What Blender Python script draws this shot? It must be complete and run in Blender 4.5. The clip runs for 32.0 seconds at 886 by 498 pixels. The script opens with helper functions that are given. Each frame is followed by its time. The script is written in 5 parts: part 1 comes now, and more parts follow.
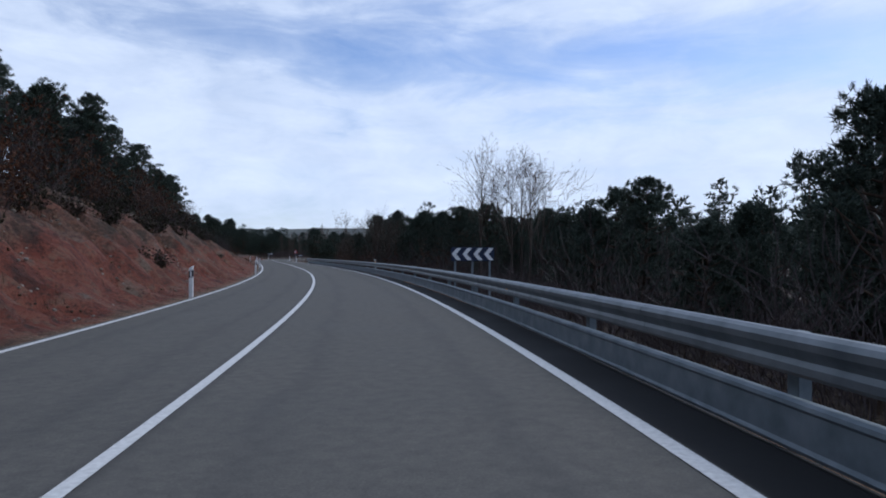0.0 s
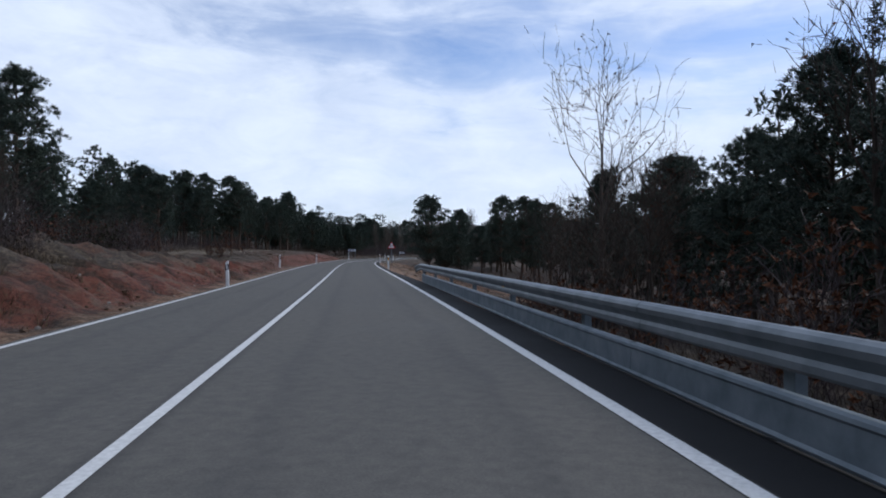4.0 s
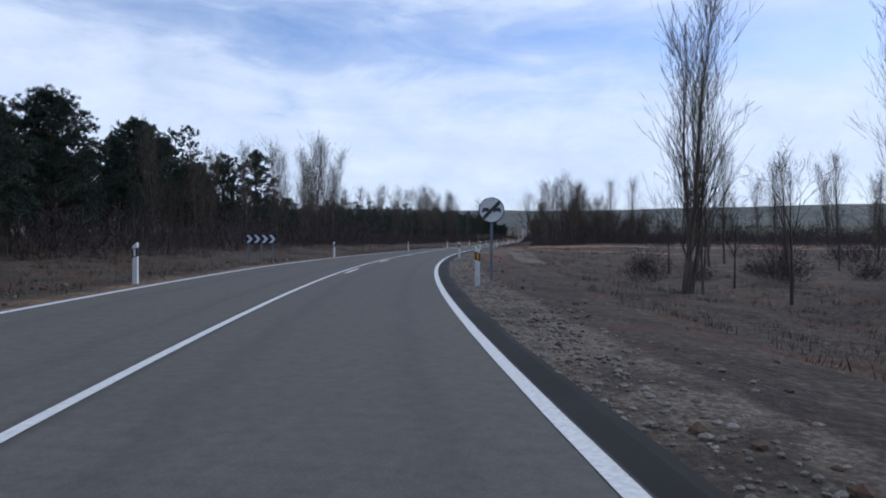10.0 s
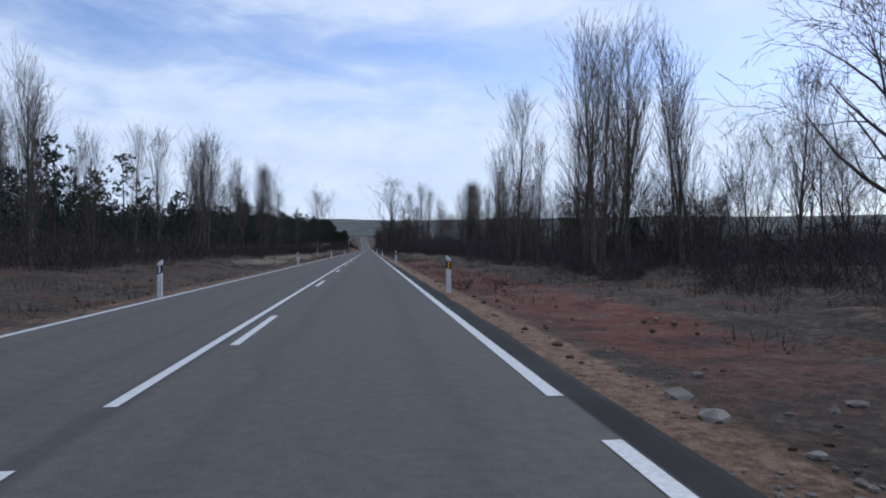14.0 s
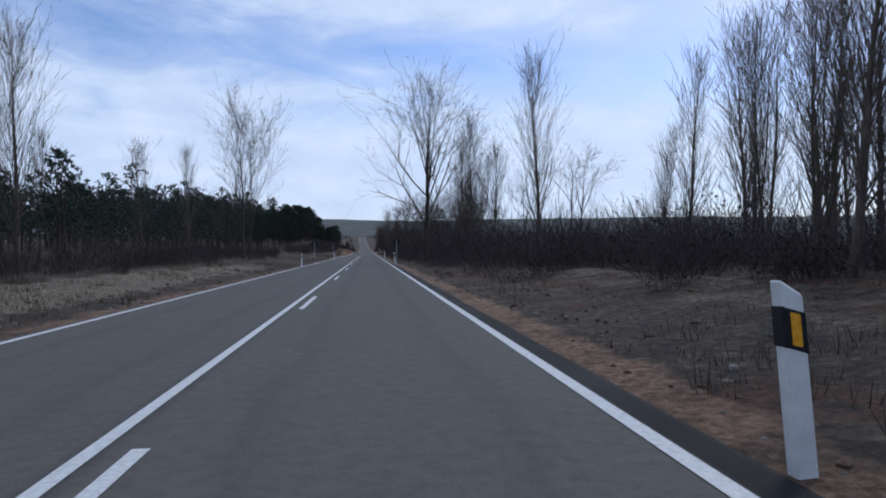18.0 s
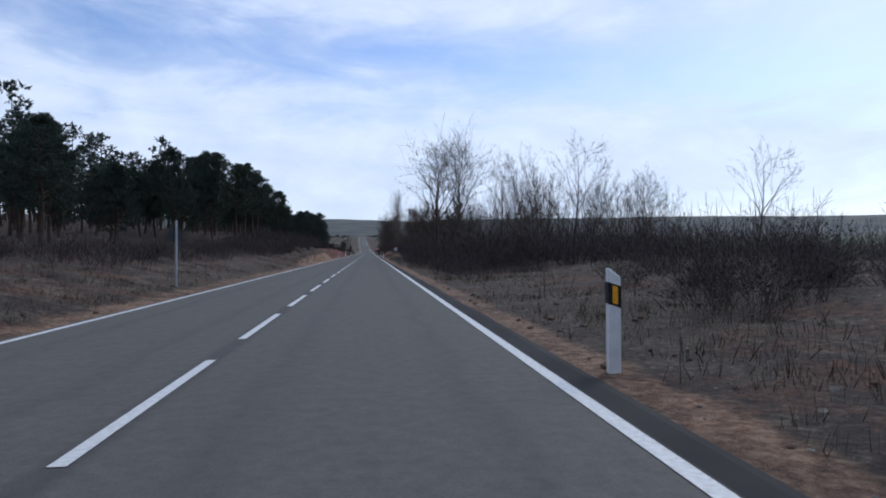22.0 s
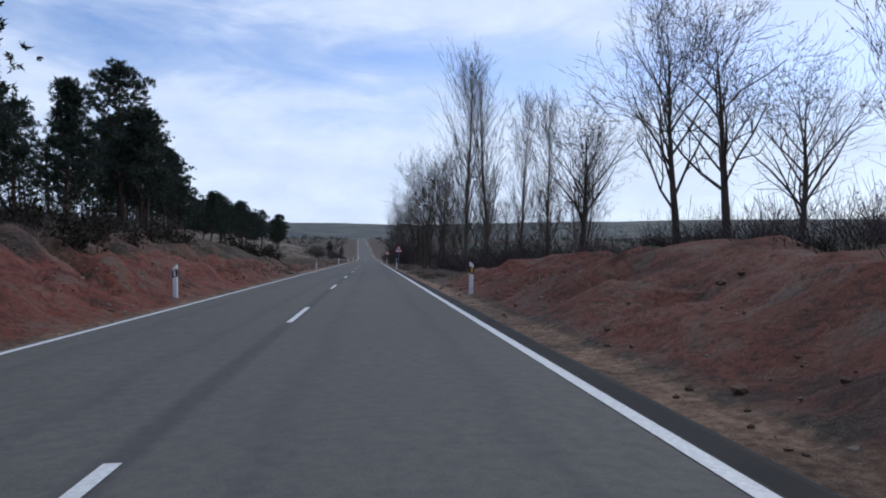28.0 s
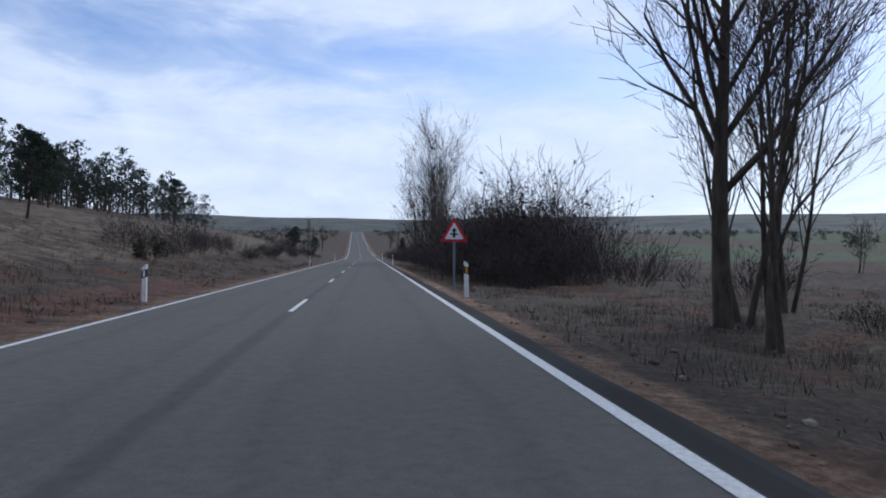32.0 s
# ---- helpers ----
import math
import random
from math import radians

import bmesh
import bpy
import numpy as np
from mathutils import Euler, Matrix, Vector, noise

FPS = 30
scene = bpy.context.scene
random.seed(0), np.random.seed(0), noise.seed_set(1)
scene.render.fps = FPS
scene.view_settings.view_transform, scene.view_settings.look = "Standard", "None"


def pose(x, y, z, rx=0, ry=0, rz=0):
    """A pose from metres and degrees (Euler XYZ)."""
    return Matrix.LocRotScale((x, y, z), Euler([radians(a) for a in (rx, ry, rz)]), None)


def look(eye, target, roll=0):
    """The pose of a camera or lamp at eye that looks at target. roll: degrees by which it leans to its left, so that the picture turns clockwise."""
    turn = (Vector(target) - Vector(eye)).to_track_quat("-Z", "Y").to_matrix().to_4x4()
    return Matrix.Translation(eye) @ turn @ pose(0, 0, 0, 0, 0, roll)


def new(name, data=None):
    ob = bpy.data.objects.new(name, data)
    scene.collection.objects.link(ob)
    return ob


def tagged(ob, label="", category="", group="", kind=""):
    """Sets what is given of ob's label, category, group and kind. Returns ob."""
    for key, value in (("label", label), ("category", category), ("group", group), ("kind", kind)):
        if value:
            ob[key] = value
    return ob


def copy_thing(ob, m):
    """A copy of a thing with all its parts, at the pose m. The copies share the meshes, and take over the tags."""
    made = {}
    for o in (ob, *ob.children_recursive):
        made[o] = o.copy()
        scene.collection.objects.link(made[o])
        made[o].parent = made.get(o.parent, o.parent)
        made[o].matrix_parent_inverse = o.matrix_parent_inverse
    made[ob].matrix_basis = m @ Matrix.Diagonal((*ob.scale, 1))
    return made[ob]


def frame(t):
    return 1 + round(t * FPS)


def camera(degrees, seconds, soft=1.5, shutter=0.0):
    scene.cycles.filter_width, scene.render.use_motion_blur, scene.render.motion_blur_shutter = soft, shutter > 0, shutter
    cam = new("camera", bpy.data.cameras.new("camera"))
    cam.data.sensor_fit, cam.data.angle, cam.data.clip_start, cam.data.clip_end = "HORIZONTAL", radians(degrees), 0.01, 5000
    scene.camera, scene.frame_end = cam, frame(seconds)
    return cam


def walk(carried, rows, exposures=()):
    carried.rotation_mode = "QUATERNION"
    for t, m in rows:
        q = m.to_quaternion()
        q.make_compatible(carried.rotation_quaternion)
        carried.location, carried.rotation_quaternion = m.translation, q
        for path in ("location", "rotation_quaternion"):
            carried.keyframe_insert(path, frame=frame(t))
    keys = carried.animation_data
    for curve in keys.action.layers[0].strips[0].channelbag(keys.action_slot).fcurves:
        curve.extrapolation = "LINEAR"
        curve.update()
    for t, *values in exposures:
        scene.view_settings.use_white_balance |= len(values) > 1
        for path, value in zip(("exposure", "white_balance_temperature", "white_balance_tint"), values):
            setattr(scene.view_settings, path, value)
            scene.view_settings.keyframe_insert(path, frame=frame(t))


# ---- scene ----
FOV = 67.02
cam = camera(FOV, 32.0, soft=1.9)
ROWS = [  # seconds, x, y, z, turn, tilt
    (0, 94.623, 20.751, 1.15, 12.86, 0.552), (0.5, 91.189, 30.198, 1.15, 13.992, 0.493),
    (1, 87.419, 39.509, 1.15, 15.263, 0.503), (1.5, 83.582, 48.785, 1.15, 16.54, 0.35),
    (2, 79.465, 57.936, 1.15, 17.96, 0.262), (2.5, 75.137, 66.981, 1.15, 19.424, 0.128),
    (3, 70.643, 75.939, 1.15, 20.75, 0.067), (3.5, 65.965, 84.791, 1.15, 21.154, 0.365),
    (4.5, 56.539, 102.449, 1.15, 22.031, 0.21), (5.5, 46.945, 120.013, 1.15, 22.909, 0.055),
    (6, 42.027, 128.722, 1.15, 22.451, 0.267), (6.5, 37.201, 137.473, 1.15, 22.071, 0.351),
    (7, 32.429, 146.246, 1.15, 21.761, 0.078), (7.5, 27.747, 155.053, 1.15, 20.832, 0.177),
    (8, 23.266, 163.935, 1.15, 18.704, -0.053), (8.5, 19.281, 173.016, 1.15, 16.204, 0.085),
    (9, 15.769, 182.261, 1.15, 13.591, -0.096), (9.5, 12.594, 191.619, 1.15, 9.938, -0.645),
    (10, 9.91, 201.142, 1.15, 7.935, -0.864), (10.5, 7.782, 210.813, 1.15, 6.094, -0.708),
    (11, 5.844, 220.547, 1.15, 4.005, 0.026), (11.5, 4.275, 230.482, 1.15, 0.403, -0.167),
    (12, 3.085, 240.719, 1.15, -1.306, 0.2), (12.5, 2.363, 251.26, 1.15, -3.738, 0.335),
    (13, 1.961, 262.079, 1.15, -5.753, 0.048), (13.5, 1.869, 273.178, 1.15, -6.296, 0.181),
    (14, 1.87, 284.536, 1.15, -6.275, -0.04), (14.5, 1.829, 296.088, 1.15, -5.874, 0.213),
    (15.5, 1.786, 319.607, 1.15, -6.001, 0.242), (16.5, 1.745, 343.636, 1.15, -6.129, 0.271),
    (17, 1.744, 355.775, 1.15, -6.229, -0.021), (17.5, 1.656, 367.925, 1.15, -6.37, 0.172),
    (18, 1.569, 380.075, 1.15, -6.347, 0.085), (18.5, 1.481, 392.225, 1.15, -6.217, 0.086),
    (19, 1.393, 404.375, 1.15, -6.298, 0.367), (19.5, 1.414, 416.525, 1.15, -6.443, 0.116),
    (20, 1.434, 428.674, 1.15, -6.502, 0.286), (20.5, 1.472, 440.815, 1.15, -6.306, 0.583),
    (21, 1.512, 452.941, 1.15, -6.322, 0.183), (21.5, 1.582, 465.052, 1.15, -6.316, 0.284),
    (22, 1.652, 477.147, 1.15, -6.265, 0.169), (22.5, 1.723, 489.227, 1.15, -6.3, 0.406),
    (23, 1.78, 501.291, 1.15, -6.449, 0.313), (23.5, 1.778, 513.34, 1.15, -6.209, 0.432),
    (24, 1.775, 525.372, 1.15, -6.056, 0.202), (24.5, 1.773, 537.39, 1.15, -5.987, 0.115),
    (25, 1.738, 549.391, 1.15, -6.097, 0.308), (25.5, 1.673, 561.377, 1.15, -6.298, 0.473),
    (26.5, 1.543, 585.302, 1.15, -6.384, 0.484), (27.5, 1.412, 609.165, 1.15, -6.47, 0.495),
    (28, 1.422, 621.104, 1.15, -6.122, 0.655), (28.5, 1.367, 633.219, 1.15, -6.017, 0.635),
    (29, 1.312, 645.669, 1.15, -5.994, 0.474), (29.5, 1.274, 658.46, 1.15, -5.945, 0.241),
    (30, 1.264, 671.459, 1.15, -5.942, 0.28), (30.5, 1.277, 684.533, 1.15, -5.957, 0.249),
    (31, 1.378, 697.658, 1.15, -5.954, 0.154), (31.5, 1.455, 710.833, 1.15, -6.151, 0.146),
    (32, 1.516, 724.058, 1.15, -6.366, 0.342),
]
walk(cam, [(t, pose(x, y, z, 90 + tilt, 0, turn)) for t, x, y, z, turn, tilt in ROWS], exposures=[(0.0, 0.0, 5870, 10), (3.0, 0.1, 6070, 10), (8.0, 0.1, 6150, 10), (10.0, 0.02, 5850, 10), (12.0, -0.13, 5820, 10), (14.0, -0.01, 5860, 10), (17.0, -0.11, 5750, 10), (20.0, 0.0, 5800, 10), (25.0, 0.06, 6020, 10), (28.0, 0.04, 5920, 10), (32.0, 0.05, 5980, 10)])

# ---- sky and sun ----
SUN_EL, SUN_AZ = 38.0, -42.0  # degrees; azimuth counted from the straight road's way to the left
world = bpy.data.worlds.new("sky")
scene.world = world
world.use_nodes = True


def node(tree, kind, at=None, **values):
    made = tree.nodes.new(kind)
    for key, value in values.items():
        if key in made.inputs:
            made.inputs[key].default_value = value
    return made


def ramp(tree, source, stops):
    made = tree.nodes.new("ShaderNodeValToRGB")
    while len(made.color_ramp.elements) < len(stops):
        made.color_ramp.elements.new(0.5)
    for element, (place, colour) in zip(made.color_ramp.elements, stops):
        element.position = place
        element.color = (*colour, 1) if len(colour) == 3 else colour
    tree.links.new(source, made.inputs[0])
    return made.outputs[0]


def grey(v):
    return (v, v, v)


def mixed(tree, fac, a, b, way="MIX"):
    made = tree.nodes.new("ShaderNodeMix")
    made.data_type, made.blend_type = "RGBA", way
    for socket, value in ((made.inputs[0], fac), (made.inputs[6], a), (made.inputs[7], b)):
        if isinstance(value, (int, float)):
            socket.default_value = value
        elif isinstance(value, tuple):
            socket.default_value = (*value, 1)
        else:
            tree.links.new(value, socket)
    return made.outputs[2]


def maths(tree, op, a, b=0.0, clamp=False):
    made = tree.nodes.new("ShaderNodeMath")
    made.operation, made.use_clamp = op, clamp
    for socket, value in zip(made.inputs, (a, b)):
        if isinstance(value, (int, float)):
            socket.default_value = value
        else:
            tree.links.new(value, socket)
    return made.outputs[0]


def noise_of(tree, vector, scale, detail=4.0, rough=0.55, distort=0.0):
    made = tree.nodes.new("ShaderNodeTexNoise")
    made.inputs["Scale"].default_value, made.inputs["Detail"].default_value = scale, detail
    made.inputs["Roughness"].default_value, made.inputs["Distortion"].default_value = rough, distort
    if vector is not None:
        tree.links.new(vector, made.inputs["Vector"])
    return made.outputs["Fac"]


def mapped(tree, vector, scale=(1, 1, 1), turn=(0, 0, 0), shift=(0, 0, 0)):
    made = tree.nodes.new("ShaderNodeMapping")
    made.inputs["Scale"].default_value, made.inputs["Rotation"].default_value, made.inputs["Location"].default_value = scale, turn, shift
    tree.links.new(vector, made.inputs["Vector"])
    return made.outputs[0]


def make_world():
    t = world.node_tree
    t.nodes.clear()
    sky = t.nodes.new("ShaderNodeTexSky")
    sky.sky_type, sky.sun_disc = "NISHITA", False
    sky.sun_elevation, sky.sun_rotation = radians(SUN_EL), radians(-SUN_AZ)
    sky.air_density, sky.dust_density, sky.ozone_density = 1.0, 0.6, 2.2
    way = t.nodes.new("ShaderNodeTexCoord").outputs["Generated"]
    parts = t.nodes.new("ShaderNodeSeparateXYZ")
    t.links.new(way, parts.inputs[0])
    broad = noise_of(t, mapped(t, way, (1.0, 1.0, 3.4), (0, radians(9), 0), (2.3, 0.7, 0.4)), 1.6, 3, 0.5, 0.7)
    fine = noise_of(t, mapped(t, way, (1.0, 1.0, 4.2), (0, radians(12), 0), (0.3, 4.0, 1.0)), 4.5, 7, 0.6, 0.9)
    veil = noise_of(t, mapped(t, way, (1.0, 1.0, 2.2), (0, 0, 0), (5, 2.0, 0)), 9.0, 6, 0.6, 0.3)
    turned = maths(t, "MULTIPLY", maths(t, "ARCTAN2", parts.outputs[0], parts.outputs[1]), 57.3)  # degrees to the right of the straight road
    height = maths(t, "MULTIPLY", maths(t, "ARCSINE", parts.outputs[2]), 57.3)
    # the sheets of cloud waver, and slope a little
    height = maths(t, "ADD", height, maths(t, "MULTIPLY", maths(t, "SUBTRACT", broad, 0.5), 9.0))
    height = maths(t, "ADD", height, maths(t, "MULTIPLY", turned, 0.035))

    def swell(about, high, wide, deep, much):
        a = maths(t, "POWER", maths(t, "ABSOLUTE", maths(t, "DIVIDE", maths(t, "SUBTRACT", turned, about), wide)), 2.0)
        b = maths(t, "POWER", maths(t, "ABSOLUTE", maths(t, "DIVIDE", maths(t, "SUBTRACT", height, high), deep)), 2.0)
        return maths(t, "MULTIPLY", maths(t, "EXPONENT", maths(t, "MULTIPLY", maths(t, "ADD", a, b), -1.0)), much)
    total = maths(t, "ADD", 0.52, maths(t, "ADD", maths(t, "MULTIPLY", maths(t, "SUBTRACT", fine, 0.5), 1.25), maths(t, "MULTIPLY", maths(t, "SUBTRACT", veil, 0.5), 0.35)))
    for about, high, wide, deep, much in ((0, 8.0, 60, 5.0, .42), (-60, 16, 26, 16, .35), (18, 15.5, 30, 3.0, -.36), (-30, 17.0, 20, 2.6, -.25), (11, 20.5, 11, 2.2, .40), (-10, 30, 120, 7, .15), (48, 14, 15, 12, -.22)):
        total = maths(t, "ADD", total, swell(about, high, wide, deep, much))
    cover = ramp(t, total, [(0.12, grey(0.06)), (0.45, grey(0.40)), (0.72, grey(0.82)), (0.95, grey(0.95))])
    tone = ramp(t, veil, [(0.3, (6.8, 7.6, 9.1)), (0.7, (8.4, 9.1, 10.4))])
    colour = mixed(t, cover, mixed(t, 1.0, sky.outputs[0], (1.15, 1.16, 1.32), "MULTIPLY"), tone)
    back = t.nodes.new("ShaderNodeBackground")
    back.inputs["Strength"].default_value = 0.095
    t.links.new(colour, back.inputs["Color"])
    t.links.new(back.outputs[0], t.nodes.new("ShaderNodeOutputWorld").inputs[0])


make_world()
sun = new("sun", bpy.data.lights.new("sun", "SUN"))
sun.data.energy, sun.data.angle, sun.data.color = 1.4, radians(18), (1.0, 0.95, 0.88)
sun.matrix_world = look((0, 0, 50), (50 * math.sin(radians(SUN_AZ)), -50 * math.cos(radians(SUN_AZ)), 50 - 50 * math.tan(radians(SUN_EL))))

# ---- materials ----


def material(name, rough=0.8, metal=0.0):
    m = bpy.data.materials.new(name)
    m.use_nodes = True
    b = m.node_tree.nodes["Principled BSDF"]
    b.inputs["Roughness"].default_value, b.inputs["Metallic"].default_value = rough, metal
    b.inputs["Specular IOR Level"].default_value = 0.3
    return m, m.node_tree, b


def bumped(t, b, height, strength=0.4, distance=0.02):
    n = t.nodes.new("ShaderNodeBump")
    n.inputs["Strength"].default_value, n.inputs["Distance"].default_value = strength, distance
    t.links.new(height, n.inputs["Height"])
    t.links.new(n.outputs[0], b.inputs["Normal"])


def place_of(t):
    return t.nodes.new("ShaderNodeNewGeometry").outputs["Position"]


def simple(name, dark, light, scale, rough=0.8, metal=0.0, bump=0.0, detail=5.0, local=False):
    m, t, b = material(name, rough, metal)
    where = t.nodes.new("ShaderNodeTexCoord").outputs["Object"] if local else place_of(t)
    n = noise_of(t, where, scale, detail)
    t.links.new(ramp(t, n, [(0.3, dark), (0.7, light)]), b.inputs["Base Color"])
    if bump:
        bumped(t, b, n, bump)
    return m


def layer(t, name):
    made = t.nodes.new("ShaderNodeAttribute")
    made.attribute_name = name
    return made.outputs["Fac"]


def make_ground():
    m, t, b = material("earth", 0.95)
    where = place_of(t)
    fine = noise_of(t, where, 8.0, 10, 0.74)
    mid = noise_of(t, where, 0.9, 7, 0.64)
    wide = noise_of(t, where, 0.11, 4)
    grass = ramp(t, fine, [(0.38, (0.016, 0.012, 0.009)), (0.48, (0.050, 0.038, 0.027)), (0.57, (0.100, 0.077, 0.053)), (0.66, (0.20, 0.162, 0.115))])
    brown = ramp(t, fine, [(0.38, (0.011, 0.008, 0.0065)), (0.52, (0.038, 0.025, 0.0175)), (0.64, (0.098, 0.062, 0.041))])
    base = mixed(t, ramp(t, mid, [(0.44, grey(0.0)), (0.56, grey(1.0))]), brown, grass)
    rust = ramp(t, fine, [(0.38, (0.024, 0.010, 0.006)), (0.52, (0.082, 0.034, 0.018)), (0.64, (0.165, 0.080, 0.045))])
    base = mixed(t, ramp(t, noise_of(t, where, 0.42, 7, 0.68), [(0.53, grey(0.0)), (0.60, grey(0.85))]), base, rust)
    clay = ramp(t, mid, [(0.36, (0.050, 0.014, 0.010)), (0.46, (0.135, 0.032, 0.018)), (0.55, (0.16, 0.050, 0.030)), (0.64, (0.125, 0.088, 0.066))])
    clay = mixed(t, ramp(t, fine, [(0.40, grey(0.8)), (0.51, grey(0.0))]), clay, (0.026, 0.011, 0.008))
    clay = mixed(t, ramp(t, noise_of(t, mapped(t, where, (1, 1, 0.3)), 1.7, 6, 0.7), [(0.54, grey(0.0)), (0.62, grey(0.5))]), clay, (0.17, 0.105, 0.075))
    sand = ramp(t, fine, [(0.36, (0.08, 0.042, 0.025)), (0.48, (0.21, 0.118, 0.070)), (0.63, (0.37, 0.245, 0.160))])
    stones = t.nodes.new("ShaderNodeTexVoronoi")
    stones.inputs["Scale"].default_value = 17.0
    t.links.new(where, stones.inputs["Vector"])
    gravel = mixed(t, 0.55, ramp(t, stones.outputs["Distance"], [(0.1, (0.42, 0.36, 0.29)), (0.5, (0.085, 0.066, 0.050))]), ramp(t, fine, [(0.40, (0.045, 0.034, 0.025)), (0.6, (0.30, 0.245, 0.19))]))
    gravel = mixed(t, ramp(t, mid, [(0.47, grey(0.0)), (0.58, grey(0.75))]), gravel, brown)
    field = ramp(t, wide, [(0.35, (0.03, 0.05, 0.019)), (0.65, (0.055, 0.078, 0.03))])

    def cut(name, lo=0.35, hi=0.65):
        jitter = maths(t, "ADD", layer(t, name), maths(t, "MULTIPLY", maths(t, "SUBTRACT", mid, 0.5), 0.9))
        return ramp(t, jitter, [(lo, grey(0.0)), (hi, grey(1.0))])
    colour = mixed(t, cut("green"), base, field)
    # far forest tone, lightened and blued so that distance haze sits in the colour
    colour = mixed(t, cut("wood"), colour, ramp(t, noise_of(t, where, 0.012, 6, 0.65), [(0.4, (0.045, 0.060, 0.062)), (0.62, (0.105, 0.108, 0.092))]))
    straw = ramp(t, fine, [(0.38, (0.05, 0.038, 0.026)), (0.5, (0.16, 0.128, 0.090)), (0.64, (0.33, 0.275, 0.20))])
    colour = mixed(t, cut("straw"), colour, straw)
    colour = mixed(t, cut("sand"), colour, sand)
    colour = mixed(t, cut("clay"), colour, clay)
    colour = mixed(t, cut("gravel"), colour, gravel)
    colour = mixed(t, ramp(t, wide, [(0.35, grey(0.25)), (0.65, grey(0.0))]), colour, (0.06, 0.05, 0.035), "MIX")
    t.links.new(colour, b.inputs["Base Color"])
    bumped(t, b, maths(t, "ADD", fine, maths(t, "MULTIPLY", mid, 1.8)), 1.0, 0.07)
    return m


def make_asphalt():
    m, t, b = material("asphalt", 0.82)
    b.inputs["Specular IOR Level"].default_value = 0.1
    where = place_of(t)
    grain = noise_of(t, where, 60.0, 4, 0.7)
    patch = noise_of(t, where, 0.5, 5, 0.6)
    side = layer(t, "across")  # metres right of the middle of the road
    track = maths(t, "ADD", maths(t, "ABSOLUTE", maths(t, "SUBTRACT", maths(t, "ABSOLUTE", side), 1.65)), maths(t, "MULTIPLY", maths(t, "SUBTRACT", patch, 0.5), 0.8))
    colour = ramp(t, grain, [(0.3, (0.080, 0.0765, 0.069)), (0.7, (0.142, 0.135, 0.120))])
    colour = mixed(t, ramp(t, patch, [(0.35, grey(0.0)), (0.7, grey(0.35))]), colour, (0.165, 0.156, 0.143))
    mottle = noise_of(t, where, 7.0, 6, 0.75)
    colour = mixed(t, ramp(t, mottle, [(0.35, grey(0.45)), (0.62, grey(0.0))]), colour, (0.052, 0.052, 0.053))
    worn = ramp(t, track, [(0.55, grey(0.0)), (0.85, grey(0.28)), (1.1, grey(0.0))])
    colour = mixed(t, worn, colour, (0.056, 0.056, 0.057))
    edge = ramp(t, maths(t, "SUBTRACT", side, 3.3), [(0.06, grey(0.0)), (0.10, grey(0.95))])
    colour = mixed(t, edge, colour, (0.016, 0.016, 0.0165))
    seam = ramp(t, maths(t, "ABSOLUTE", side), [(0.06, grey(0.45)), (0.16, grey(0.0))])
    colour = mixed(t, seam, colour, (0.046, 0.046, 0.048))
    t.links.new(colour, b.inputs["Base Color"])
    t.links.new(ramp(t, patch, [(0.3, grey(0.72)), (0.7, grey(0.9))]), b.inputs["Roughness"])
    bumped(t, b, grain, 0.35, 0.006)
    return m


def make_bark(name, dark, light, scale):
    m, t, b = material(name, 0.9)
    where = t.nodes.new("ShaderNodeTexCoord").outputs["Object"]
    n = noise_of(t, mapped(t, where, (1, 1, 0.25)), scale, 6, 0.65)
    tint = t.nodes.new("ShaderNodeObjectInfo").outputs["Random"]
    colour = ramp(t, n, [(0.3, dark), (0.7, light)])
    t.links.new(mixed(t, maths(t, "MULTIPLY", tint, 0.35), colour, dark), b.inputs["Base Color"])
    bumped(t, b, n, 0.6, 0.02)
    return m


def make_leaf(name, dark, light, rough=0.6):
    m, t, b = material(name, rough)
    island = t.nodes.new("ShaderNodeNewGeometry").outputs["Random Per Island"]
    tint = t.nodes.new("ShaderNodeObjectInfo").outputs["Random"]
    colour = ramp(t, island, [(0.1, dark), (0.9, light)])
    b.inputs["Specular IOR Level"].default_value = 0.08
    t.links.new(mixed(t, maths(t, "MULTIPLY", tint, 0.4), colour, dark), b.inputs["Base Color"])
    return m


EARTH, ASPHALT = make_ground(), make_asphalt()
PAINT = simple("road paint", (0.48, 0.48, 0.47), (0.68, 0.68, 0.66), 22.0, 0.6, detail=8)
PINE_BARK = make_bark("pine bark", (0.03, 0.023, 0.018), (0.13, 0.085, 0.06), 7)
POPLAR_BARK = make_bark("poplar bark", (0.055, 0.044, 0.035), (0.19, 0.155, 0.122), 5)
DARK_BARK = make_bark("grey brown bark", (0.028, 0.022, 0.018), (0.115, 0.088, 0.068), 6)
BRUSH = make_bark("brush twigs", (0.030, 0.023, 0.024), (0.115, 0.088, 0.082), 9)
NEEDLES = make_leaf("pine needles", (0.026, 0.037, 0.032), (0.088, 0.110, 0.080))
DRY_LEAF = make_leaf("dry oak leaves", (0.055, 0.028, 0.018), (0.17, 0.075, 0.04))
STRAW = make_leaf("dry grass", (0.024, 0.017, 0.011), (0.155, 0.115, 0.072), 0.8)
SCRUB = make_leaf("dark scrub leaves", (0.016, 0.018, 0.011), (0.055, 0.05, 0.028))
CLOD = simple("earth clods", (0.035, 0.022, 0.015), (0.16, 0.10, 0.068), 2.5, 0.95, bump=0.3)
STONE = simple("pale stones", (0.085, 0.072, 0.060), (0.30, 0.265, 0.225), 3.0, 0.9, bump=0.3)
